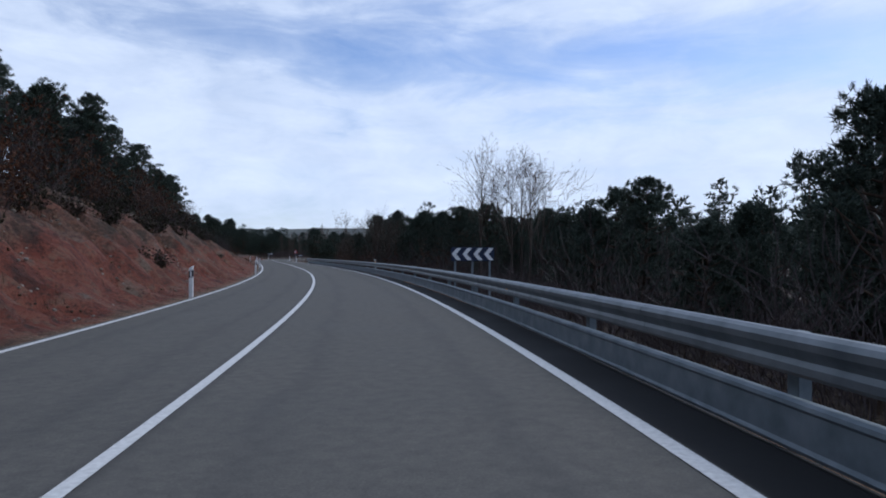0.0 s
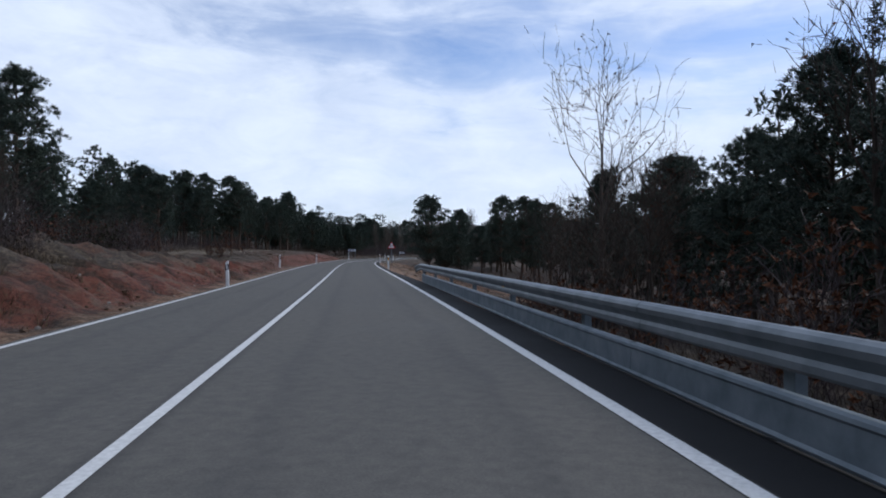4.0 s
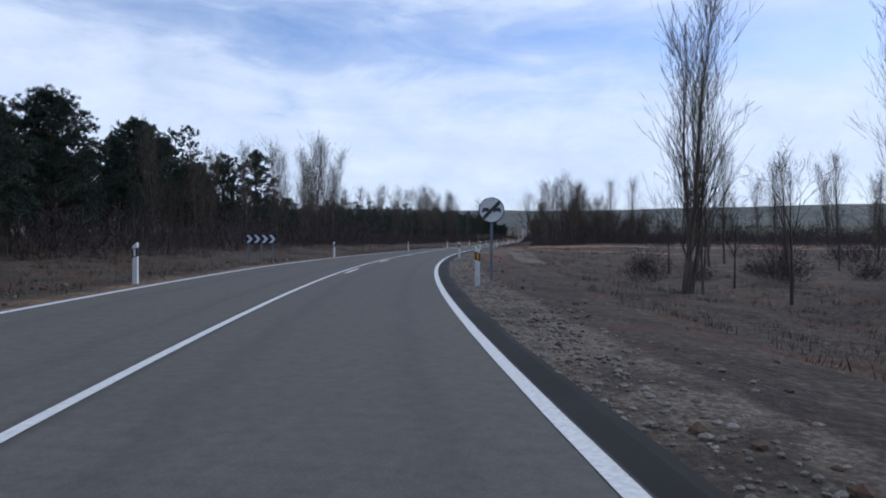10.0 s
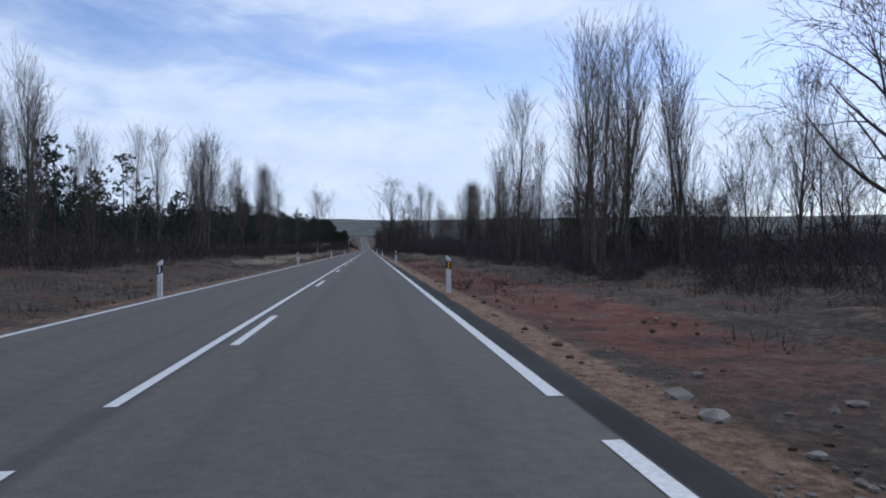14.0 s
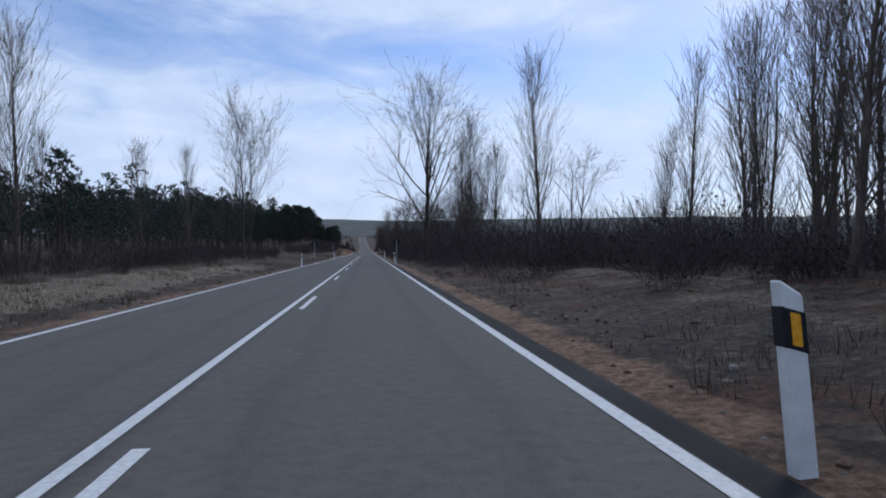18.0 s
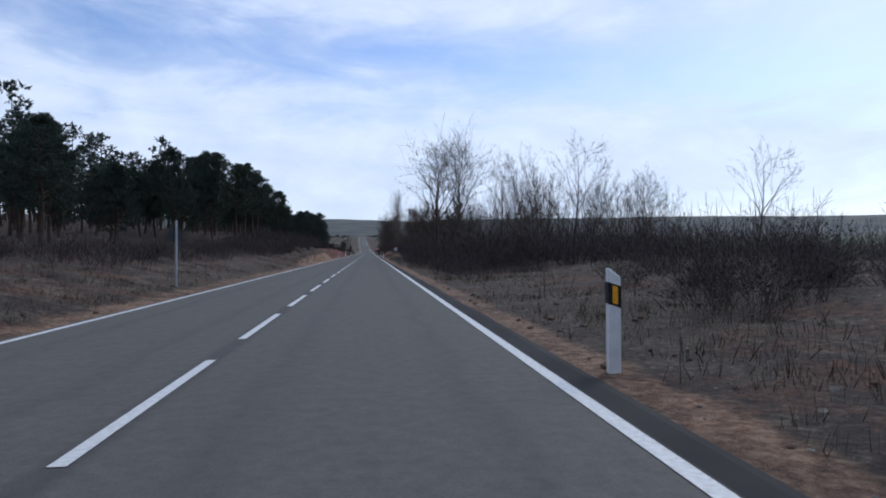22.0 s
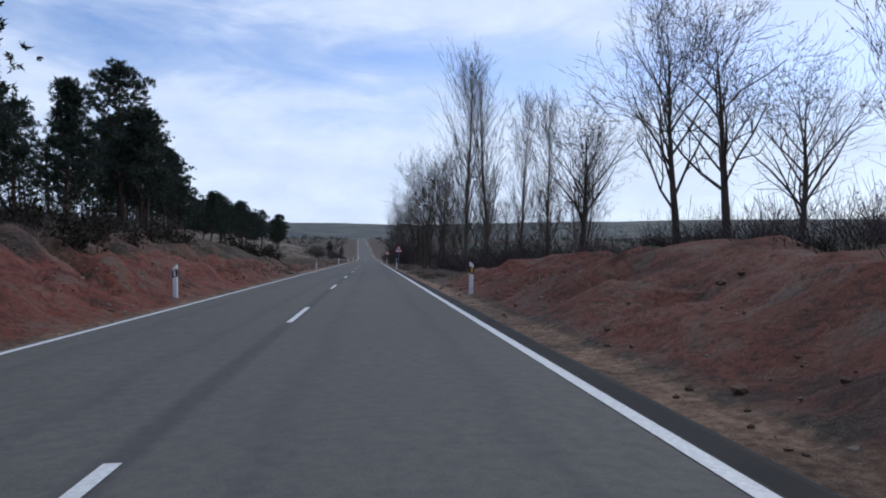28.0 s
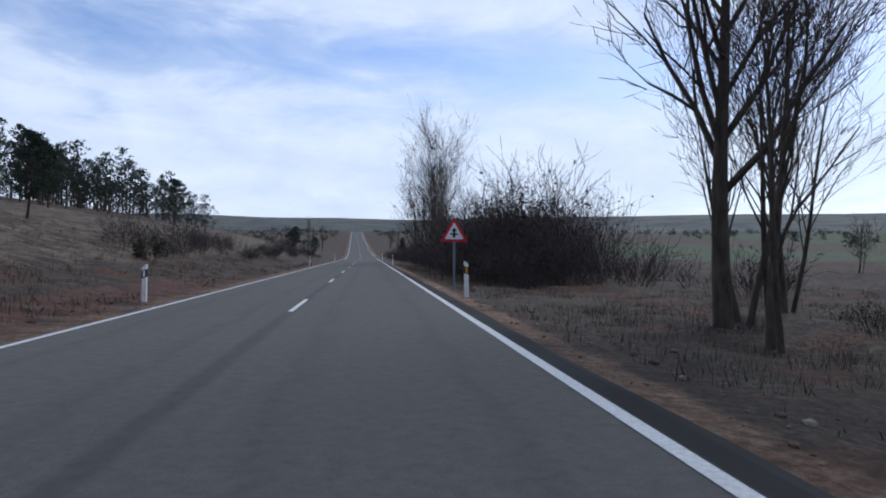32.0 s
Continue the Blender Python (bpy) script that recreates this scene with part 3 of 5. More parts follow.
# ---- marker posts ----
def marker_post():
    ob = thing("marker_post", "white plastic roadside marker post with black band and amber reflector", "marker post", "marker posts")
    h, slope = 1.05, .09
    side = [(-.06, 0), (.06, 0), (.06, h - slope), (-.06, h)]
    part("post", prism("post", side, -.05, .05, WHITE, .012), ob)
    band = part("band", prism("band", [(-.0635, .70), (.0635, .655), (.0635, .87), (-.0635, .915)], -.0535, .0535, BLACK, .006), ob, "black band")
    part("reflector", prism("reflector", rounded([(-.026, .71), (.026, .695), (.026, .865), (-.026, .88)], .008, 2), -.06, -.0515, AMBER), band, "amber reflector")
    part("reflector", prism("reflector", rounded([(-.026, .71), (.026, .695), (.026, .865), (-.026, .88)], .008, 2), .0515, .06, WHITE), band, "white reflector")
    return ob


POSTS_R = [47.8, 129.6, 160, 185.4, 217.5, 243, 271, 302.5, 339, 383.3, 433.4, 483.4, 591, 641, 689.5, 742.6, 793, 844]
POSTS_L = [21.5, 49.5, 75.6, 107, 135, 162, 190.8, 216.8, 243.5, 271, 302.8, 337, 382.5, 433, 483, 592, 641, 690.5, 742.6, 793, 844]
LEANING = {383.3: -4.5, 433.4: -5.5}
first = marker_post()
first.matrix_basis = stand(POSTS_R[0], 4.75, 0, .0)
for s in POSTS_R[1:]:
    copy_thing(first, stand(s, {433.4: 3.69, 641: 4.4, 217.5: 4.3, 383.3: 3.8, 129.6: 3.85, 160: 3.82, 742.6: 4.25}.get(s, 4.0), random.uniform(-4, 4)) @ pose(0, 0, 0, random.uniform(-2, 2), LEANING.get(s, random.uniform(-2, 2)), 0))
for s in POSTS_L:
    copy_thing(first, stand(s, -3.85 if s == 162 else -4.4 if s > 700 else -4.15 if s > 600 or 185 < s < 250 else -4.6 if 125 < s < 185 else -3.6, 180 + random.uniform(-4, 4)) @ pose(0, 0, 0, random.uniform(-2, 2), random.uniform(-2, 2), 0))


# ---- crash barrier with a lower skirt ----
def swept(name, profile, s0, s1, d, mat, step=2.0, fall=None):
    """A bent sheet along the road; the profile goes in (d, z)."""
    n = int((s1 - s0) / step) + 1
    verts = []
    for s in np.linspace(s0, s1, n):
        x, y = on_road(s, 0)
        a = np.interp(s, S, turn_of)
        low = fall(s) if fall else 0.0
        for u, z in profile:
            verts.append((x + math.cos(a) * (d + u), y + math.sin(a) * (d + u), z - low + float(road_z(s))))
    m = len(profile)
    faces = [(i * m + j, i * m + (j + 1) % m, (i + 1) * m + (j + 1) % m, (i + 1) * m + j) for i in range(n - 1) for j in range(m)]
    faces += [tuple(range(m))[::-1], tuple(range((n - 1) * m, n * m))]
    return mesh_of(name, verts, faces, mat, smooth=False)


def barrier():
    rail_d, s0, s1 = 4.08, -86.0, 113.0
    ob = thing("crash_barrier", "galvanised steel crash barrier with a lower skirt rail", "crash barrier")
    face = [(.0, .415), (-.03, .42), (-.052, .445), (-.05, .49), (-.034, .525), (-.05, .555), (-.078, .595), (-.085, .64), (-.066, .672), (-.03, .69), (.0, .692)]
    back = [(u + .012, z) for u, z in face[::-1]]

    def fall(s):
        return max(0.0, (s - (s1 - 5)) / 5) ** 1.4 * .52
    for k in range(int((s1 - s0) / 4)):
        a = s0 + 4 * k
        part("rail", swept("rail", face + back, a, min(a + 4.12, s1), rail_d - .004 * (k % 2), GALV, 1.0, fall), ob)
        if a < s1 - 7:
            skirt = [(-.11, .0), (-.145, .012), (-.155, .035), (-.142, .06), (-.138, .255), (-.155, .275), (-.15, .30), (-.12, .312), (-.07, .312), (-.07, .302), (-.12, .30), (-.138, .288), (-.126, .255), (-.13, .06), (-.14, .035), (-.132, .02), (-.11, .01)]
            part("skirt_rail", swept("skirt_rail", skirt, a, min(a + 4.1, s1 - 6), rail_d - .004 * (k % 2), GALV_DULL, 1.0), ob, "dull flat lower rail")
        x, y = on_road(a + 2, rail_d + .13)
        post = part("post", box("post", (.09, .12, 1.1), (0, 0, .12), GALV_DULL, .008), ob)
        post.matrix_basis = pose(x, y, -fall(a + 2), 0, 0, heading(a + 2))
        x, y = on_road(a + 2, rail_d + .04)
        block = part("spacer", box("spacer", (.10, .10, .18), (0, 0, .56), GALV_DULL, .01), ob)
        block.matrix_basis = pose(x, y, -fall(a + 2), 0, 0, heading(a + 2))
        if k % 4 == 0:
            x, y = on_road(a + 2, rail_d - .03)
            eye = part("reflector", box("reflector", (.012, .06, .09), (0, 0, .56), AMBER, .004), ob, "amber reflector")
            eye.matrix_basis = pose(x, y, -fall(a + 2), 0, 0, heading(a + 2) + 40)
    return ob


barrier()


# ---- signs ----
def chevron_board(left=True, width=1.3, height=.42, z0=1.15):
    ob = thing("chevron_board", "dark blue curve board with four white chevrons on steel legs", "road sign", "curve boards")
    panel = part("panel", prism("panel", rounded([(-width / 2, z0), (width / 2, z0), (width / 2, z0 + height), (-width / 2, z0 + height)], .04), -.02, .02, SIGN_BLUE, .004), ob, "dark blue panel")
    part("panel_back", prism("panel_back", [(-width / 2 + .03, z0 + .03), (width / 2 - .03, z0 + .03), (width / 2 - .03, z0 + height - .03), (-width / 2 + .03, z0 + height - .03)], .024, .03, SIGN_BACK), ob)
    pitch = width / 4
    for k in range(4):
        x, w, tip, m = -width / 2 + pitch * (k + .5), pitch * .42, pitch * .46, z0 + height / 2
        shape = [(x - tip / 2 - w / 2, m), (x + tip / 2 - w / 2, m + height * .43), (x + tip / 2 + w / 2, m + height * .43), (x - tip / 2 + w / 2, m), (x + tip / 2 + w / 2, m - height * .43), (x + tip / 2 - w / 2, m - height * .43)]
        if not left:
            shape = [(2 * x - a, b) for a, b in shape]
        part("chevron", prism("chevron", shape, -.026, -.021, SIGN_WHITE), panel, "white chevron")
    for x in (-width * .4, 0, width * .4):
        part("leg", box("leg", (.06, .04, z0 + height), (x, .055, (z0 + height) / 2 - .15), GALV_DULL, .005), ob)
    return ob


chevron = chevron_board(True)
chevron.matrix_basis = stand(19.6, 4.85, -6, .0)
chevron = chevron_board(False, 1.35, .42, 1.3)
chevron.matrix_basis = stand(194.6, -4.5, 22, .05)
chevron = chevron_board(False, 1.35, .42, .95)
chevron.matrix_basis = stand(231.0, -4.9, 14, .05)


def warning_sign(kind, side, low=None):
    ob = thing("warning_sign", "red-bordered white triangular warning sign on a grey post", "road sign", "warning signs")
    z0 = low or 1.94 - side * .5
    part("post", box("post", (.08, .04, z0 + side * .6 + .3), (0, .04, (z0 + side * .6 - .3) / 2), GALV_DULL, .006), ob, "grey steel post")
    tri = [(-side / 2, z0), (side / 2, z0), (0, z0 + side * .87)]
    plate = part("plate", prism("plate", rounded(tri, .07), -.012, .012, SIGN_RED, .003), ob, "red border")
    k, c = .69, (0, z0 + side * .29)
    inner = [(c[0] + (x - c[0]) * k, c[1] + (z - c[1]) * k) for x, z in tri]
    part("face", prism("face", rounded(inner, .05), -.018, -.013, SIGN_WHITE), plate, "white field")
    part("back", prism("back", [(x * .93, c[1] + (z - c[1]) * .93) for x, z in tri], .014, .02, SIGN_BACK), plate)
    m = c[1]
    k = side / 1.12
    if kind == "dark bar":
        shape = rounded([(-.19, m + .10), (-.16, m - .01), (-.13, m - .12), (-.09, m - .12), (-.07, m - .03), (.08, m - .03), (.10, m - .12), (.14, m - .12), (.15, m), (.19, m + .02), (.17, m + .09), (.05, m + .085)], .012, 2)
        shape = [(x * k, m + (z - m) * k) for x, z in shape]
        part("symbol", prism("symbol", shape, -.023, -.019, BLACK), plate, "plain dark shape")
    else:
        part("symbol", prism("symbol", [(x * k, m + z * k) for x, z in ((-.05, -.16), (.05, -.16), (.05, .10), (.11, .10), (0, .25), (-.11, .10), (-.05, .10))], -.023, -.019, BLACK), plate, "black crossing arrow")
        part("symbol", box("symbol", (.32 * k, .004, .05), (0, -.0205, m - .02), BLACK), plate, "thin black cross bar")
    return ob


sign = warning_sign("dark bar", 1.0, 1.80)
sign.matrix_basis = stand(166.6, 5.12, -3, -.05)
sign = warning_sign("dark bar", .95, 1.75)
sign.matrix_basis = stand(695.5, 4.45, -4)
sign = warning_sign("arrow", .95, 1.66)
sign.matrix_basis = stand(746.5, 4.4, -3)


def round_sign(label, facing, r=.375, zc=1.98):
    ob = thing("round_sign", label, "road sign")
    part("post", box("post", (.08, .04, zc + .6), (0, .05 if facing else -.05, zc / 2 - .05), GALV_DULL if facing else GALV_PALE, .006), ob, "grey steel post")
    disc = [(x, z + zc) for x, z in circle(r, 36)]
    k = r / .45
    if not facing:
        plate = part("plate", prism("plate", disc, -.012, .012, SIGN_BACK, .003), ob, "bare grey back of the disc")
        for z in (zc - .15, zc + .15):
            part("bracket", box("bracket", (.4, .016, .04), (0, -.02, z), SIGN_BACK, .004), plate)
        return ob
    plate = part("plate", prism("plate", disc, -.012, .012, SIGN_GREY, .003), ob, "dark rim")
    part("face", prism("face", [(x, z + zc) for x, z in circle(r * .93, 36)], -.018, -.013, SIGN_WHITE), plate, "white field")
    for x in (-.2, .2):
        car = [(x - .13, 2.21), (x - .08, 2.21), (x - .08, 2.25), (x + .08, 2.25), (x + .08, 2.21), (x + .13, 2.21), (x + .13, 2.31), (x + .08, 2.38), (x - .08, 2.38), (x - .13, 2.31)]
        car = [(a * k, zc + (b - 2.3) * k) for a, b in car]
        part("symbol", prism("symbol", car, -.023, -.019, SIGN_GREY), plate, "grey car shape")
    c = math.cos(radians(45))
    band = [(-.405 * c - .06 * c, 2.3 - .405 * c + .06 * c), (-.405 * c + .06 * c, 2.3 - .405 * c - .06 * c), (.405 * c + .06 * c, 2.3 + .405 * c - .06 * c), (.405 * c - .06 * c, 2.3 + .405 * c + .06 * c)]
    band = [(a * k, zc + (b - 2.3) * k) for a, b in band]
    part("slash", prism("slash", band, -.029, -.025, SIGN_GREY), plate, "grey diagonal bar")
    return ob


sign = round_sign("white round end-of-no-overtaking sign with a grey slash", True)
sign.matrix_basis = stand(219.8, 4.9, -4, -.1)
sign = round_sign("grey back of a round road sign on a post", False, .32, 1.95)
sign.matrix_basis = stand(450.5, -4.0, 0)
copy_thing(sign, stand(447.2, 4.35, 0))


def small_sign_back(s, d, label):
    ob = thing("roadside_sign", label, "road sign", "signs seen from behind")
    part("post", box("post", (.08, .04, 2.3), (0, -.04, 1.05), GALV_PALE, .006), ob)
    tri = [(-.42, 1.5), (.42, 1.5), (0, 2.23)]
    part("plate", prism("plate", rounded(tri, .06), -.012, .012, SIGN_BACK, .003), ob, "bare grey back")
    ob.matrix_basis = stand(s, d, 55)


small_sign_back(375.6, -5.1, "grey back of a triangular road sign on a post")
small_sign_back(500, -4.7, "grey back of a triangular road sign on a post")


def letters(name, text, size, mat, place, parent, label=""):
    curve = bpy.data.curves.new(name, "FONT")
    curve.body, curve.size, curve.align_x, curve.align_y, curve.extrude = text, size, "CENTER", "CENTER", .002
    holder = new(name, curve)
    me = bpy.data.meshes.new_from_object(holder.evaluated_get(bpy.context.evaluated_depsgraph_get()))
    bpy.data.objects.remove(holder)
    me.materials.clear()
    me.materials.append(mat)
    ob = part(name, me, parent, label)
    ob.matrix_basis = place
    return ob


def km_sign():
    ob = thing("kilometre_sign", "white kilometre sign reading 104 with a red top strip", "road sign")
    part("post", box("post", (.06, .03, 1.75), (0, .03, .72), GALV_DULL, .005), ob, "grey steel post")
    plate = part("plate", prism("plate", rounded([(-.155, 1.23), (.155, 1.23), (.155, 1.59), (-.155, 1.59)], .035), -.01, .01, BLACK, .003), ob, "dark rim")
    part("face", prism("face", rounded([(-.14, 1.245), (.14, 1.245), (.14, 1.455), (-.14, 1.455)], .02), -.016, -.011, SIGN_WHITE), plate, "white field")
    part("code_strip", prism("code_strip", rounded([(-.14, 1.47), (.14, 1.47), (.14, 1.575), (-.14, 1.575)], .02), -.016, -.011, SIGN_RED), plate, "red strip")
    for x in (-.08, .0, .08):
        part("mark", box("mark", (.055, .004, .04), (x, -.0185, 1.522), SIGN_GREY), plate)
    letters("numerals", "104", .165, BLACK, pose(0, -.019, 1.35, 90, 0, 0), plate, "black numerals 104")
    return ob


km = km_sign()
km.matrix_basis = stand(542.5, 4.2, -3, .0)
copy_thing(km, stand(546.5, -4.6, 180, .0))


# ---- plants ----
def tubes(pieces, sides):
    """Tapered tubes as one mesh: pieces of (p0, p1, r0, r1)."""
    p0, p1 = np.array([p[0] for p in pieces], float), np.array([p[1] for p in pieces], float)
    r0, r1 = np.array([p[2] for p in pieces], float), np.array([p[3] for p in pieces], float)
    way = p1 - p0
    way /= np.maximum(np.linalg.norm(way, axis=1, keepdims=True), 1e-6)
    side = np.cross(way, np.where(np.abs(way[:, 2:3]) > .9, [[1.0, 0, 0]], [[0, 0, 1.0]]))
    side /= np.maximum(np.linalg.norm(side, axis=1, keepdims=True), 1e-6)
    other = np.cross(way, side)
    ang = np.arange(sides) * math.tau / sides
    ring = side[:, None] * np.cos(ang)[None, :, None] + other[:, None] * np.sin(ang)[None, :, None]
    verts = np.concatenate([p0[:, None] + ring * r0[:, None, None], p1[:, None] + ring * r1[:, None, None]], 1).reshape(-1, 3)
    base = np.arange(len(pieces))[:, None] * 2 * sides
    k = np.arange(sides)
    n = (k + 1) % sides
    faces = np.stack([base + k, base + n, base + n + sides, base + k + sides], 2).reshape(-1, 4)
    return verts, faces


def chain(pieces, sides):
    """One closed tube along pieces that follow one another."""
    rings = [(np.array(pieces[0][0]), pieces[0][2])] + [(np.array(p[1]), p[3]) for p in pieces]
    ang = np.arange(sides) * math.tau / sides
    ring = np.stack([np.cos(ang), np.sin(ang), ang * 0], 1)
    verts = np.concatenate([p + ring * r for p, r in rings])
    a = np.arange((len(rings) - 1) * sides)
    row, k = a // sides, a % sides
    n = (k + 1) % sides
    return verts, np.stack([row * sides + k, row * sides + n, (row + 1) * sides + n, (row + 1) * sides + k], 1)


def ribbons(pieces, rng):
    """The thinnest twigs: one narrow blade each, turned at random."""
    p0, p1 = np.array([p[0] for p in pieces], float), np.array([p[1] for p in pieces], float)
    r0, r1 = np.array([p[2] for p in pieces], float)[:, None], np.array([p[3] for p in pieces], float)[:, None]
    side = np.cross(p1 - p0, rng.normal(size=p0.shape))
    side /= np.maximum(np.linalg.norm(side, axis=1, keepdims=True), 1e-6)
    verts = np.stack([p0 - side * r0, p0 + side * r0, p1 + side * r1, p1 - side * r1], 1).reshape(-1, 3)
    i = np.arange(len(pieces))[:, None] * 4
    return verts, np.concatenate([i, i + 1, i + 2, i + 3], 1)


def joined(*sets):
    verts, faces, base = [], [], 0
    for v, f in sets:
        verts.append(v)
        faces += (np.asarray(f) + base).tolist()
        base += len(v)
    return np.concatenate(verts), faces


def blades(rng, centres, count, length, width, up=.25, loose=0.0):
    """Tufts of narrow leaves round the centres."""
    n = len(centres) * count
    c = np.repeat(np.asarray(centres, float), count, 0)
    c = c + rng.normal(size=c.shape) * loose
    way = rng.normal(size=(n, 3))
    way[:, 2] += up
    way /= np.linalg.norm(way, axis=1, keepdims=True)
    side = np.cross(way, rng.normal(size=(n, 3)))
    side /= np.maximum(np.linalg.norm(side, axis=1, keepdims=True), 1e-6)
    ln = length * rng.uniform(.6, 1.25, (n, 1))
    wd = width * rng.uniform(.7, 1.3, (n, 1))
    verts = np.stack([c - way * ln * .25 + side * wd * .5, c + way * ln * .85, c - way * ln * .2 - side * wd * .5], 1).reshape(-1, 3)
    i = np.arange(n)[:, None] * 3
    return verts, np.concatenate([i, i + 1, i + 2], 1)


def needles(rng, centres, ways, count, length, width):
    """Brushes of needles that stand outwards and upwards."""
    n = len(centres) * count
    c = np.repeat(np.asarray(centres, float), count, 0)
    way = np.repeat(np.asarray(ways, float), count, 0) * 1.0 + rng.normal(size=(n, 3)) * .62 + np.array([0, 0, .35])
    way /= np.maximum(np.linalg.norm(way, axis=1, keepdims=True), 1e-6)
    side = np.cross(way, rng.normal(size=(n, 3)))
    side /= np.maximum(np.linalg.norm(side, axis=1, keepdims=True), 1e-6)
    ln, wd = length * rng.uniform(.6, 1.2, (n, 1)), width * rng.uniform(.7, 1.3, (n, 1))
    c = c + rng.normal(size=c.shape) * .05
    verts = np.stack([c + side * wd * .5, c + way * ln, c - side * wd * .5], 1).reshape(-1, 3)
    i = np.arange(n)[:, None] * 3
    return verts, np.concatenate([i, i + 1, i + 2], 1)


def pine_shape(seed, height, base, width, clumps, tufts, thick=.16, shape="round"):
    """Trunk pieces, limb pieces and the centres of the needle tufts."""
    rng = np.random.default_rng(seed)
    lean = rng.normal(0, .02, 2)
    wood, centres, ways = [], [], []

    def cushion(tip, size, count):
        """A rounded pad of shoots round a limb's end, fuller on top."""
        for _ in range(count):
            v = rng.normal(size=3)
            v /= np.linalg.norm(v)
            v[2] = abs(v[2]) * 1.1 - .38
            centres.append(tip + v * size * rng.uniform(.35, 1.0) * np.array([1.15, 1.15, .95]))
            ways.append(v)

    def axis(z):
        return np.array([lean[0] * z + .12 * math.sin(z * .6 + seed), lean[1] * z + .1 * math.cos(z * .5 + seed), z])
    zs = np.linspace(-.3, height * .96, 8)
    trunk = [(axis(a), axis(b), thick * (1 - .86 * max(a, 0) / height), thick * (1 - .86 * max(b, 0) / height)) for a, b in zip(zs[:-1], zs[1:])]
    for k in range(clumps):
        f = (k + rng.uniform(0, 1)) / clumps
        z = base + (height - base) * f ** .9
        if shape == "cone":
            reach = width * .5 * (1.05 - f) * rng.uniform(.6, 1.15)
        else:
            reach = width * .5 * (math.sin(math.pi * min(.97, .26 + f * .70)) ** .75) * rng.uniform(.5, 1.12)
        a = k * 2.4 + rng.uniform(-.5, .5)
        tip = axis(z) + np.array([math.cos(a) * reach, math.sin(a) * reach, reach * rng.uniform(.1, .55)])
        root = axis(z - reach * .25)
        mid = (root + tip) / 2 + np.array([0, 0, -.1 * reach])
        r = .02 + .02 * reach
        wood += [(root, mid, r, r * .65), (mid, tip, r * .65, .012)]
        size = rng.uniform(.34, .66) * (width / 4.2) ** .5
        cushion(tip, size, tufts)
        for g in (.45, .75):
            if rng.uniform() < .75:
                cushion(root + (tip - root) * g + rng.normal(size=3) * .12, size * .7, max(2, tufts // 2))
    cushion(axis(height - .15), .42, tufts + 2)
    cushion(axis(height + .15), .22, tufts // 2 + 1)
    for _ in range(6):
        z, a = rng.uniform(base * .35, base), rng.uniform(0, 6.3)
        wood.append((axis(z), axis(z) + np.array([math.cos(a), math.sin(a), .1]) * rng.uniform(.3, .9), .018, .006))
    return trunk, wood, centres, ways


def pine(seed, height, base, width, clumps, tufts, thick=.16, shape="round", each=20, long=.20, wide=.038):
    rng = np.random.default_rng(seed + 500)
    trunk, wood, centres, ways = pine_shape(seed, height, base, width, clumps, tufts, thick, shape)
    v, f = joined(chain(trunk, 8), tubes(wood, 3))
    return mesh_of("trunk", v, f, PINE_BARK, smooth=True), mesh_of("crown", *needles(rng, centres, ways, each, long, wide), NEEDLES)


def branch_out(rng, pieces, tips, p, way, length, r, depth, spread, lift, twist=.12, more=.75):
    """A limb and all that grows from it."""
    n = 3 if depth > 1 else 2
    q, w = np.array(p, float), np.array(way, float)
    for k in range(n):
        w = w + rng.normal(0, twist, 3) + np.array([0, 0, lift])
        w /= np.linalg.norm(w)
        e = q + w * length / n
        ra, rb = r * (1 - .22 * k), r * (1 - .22 * (k + 1))
        pieces.append((q, e, max(ra, .009), max(rb, .006)))
        q = e
        if depth > 0:
            for _ in range(1 + int(rng.uniform() < more)):
                side = np.cross(w, rng.normal(size=3))
                side /= np.linalg.norm(side)
                a = spread * rng.uniform(.65, 1.25)
                branch_out(rng, pieces, tips, q, w * math.cos(a) + side * math.sin(a), length * rng.uniform(.45, .7), rb * .62, depth - 1, spread, lift, twist, more)
    tips.append(q)


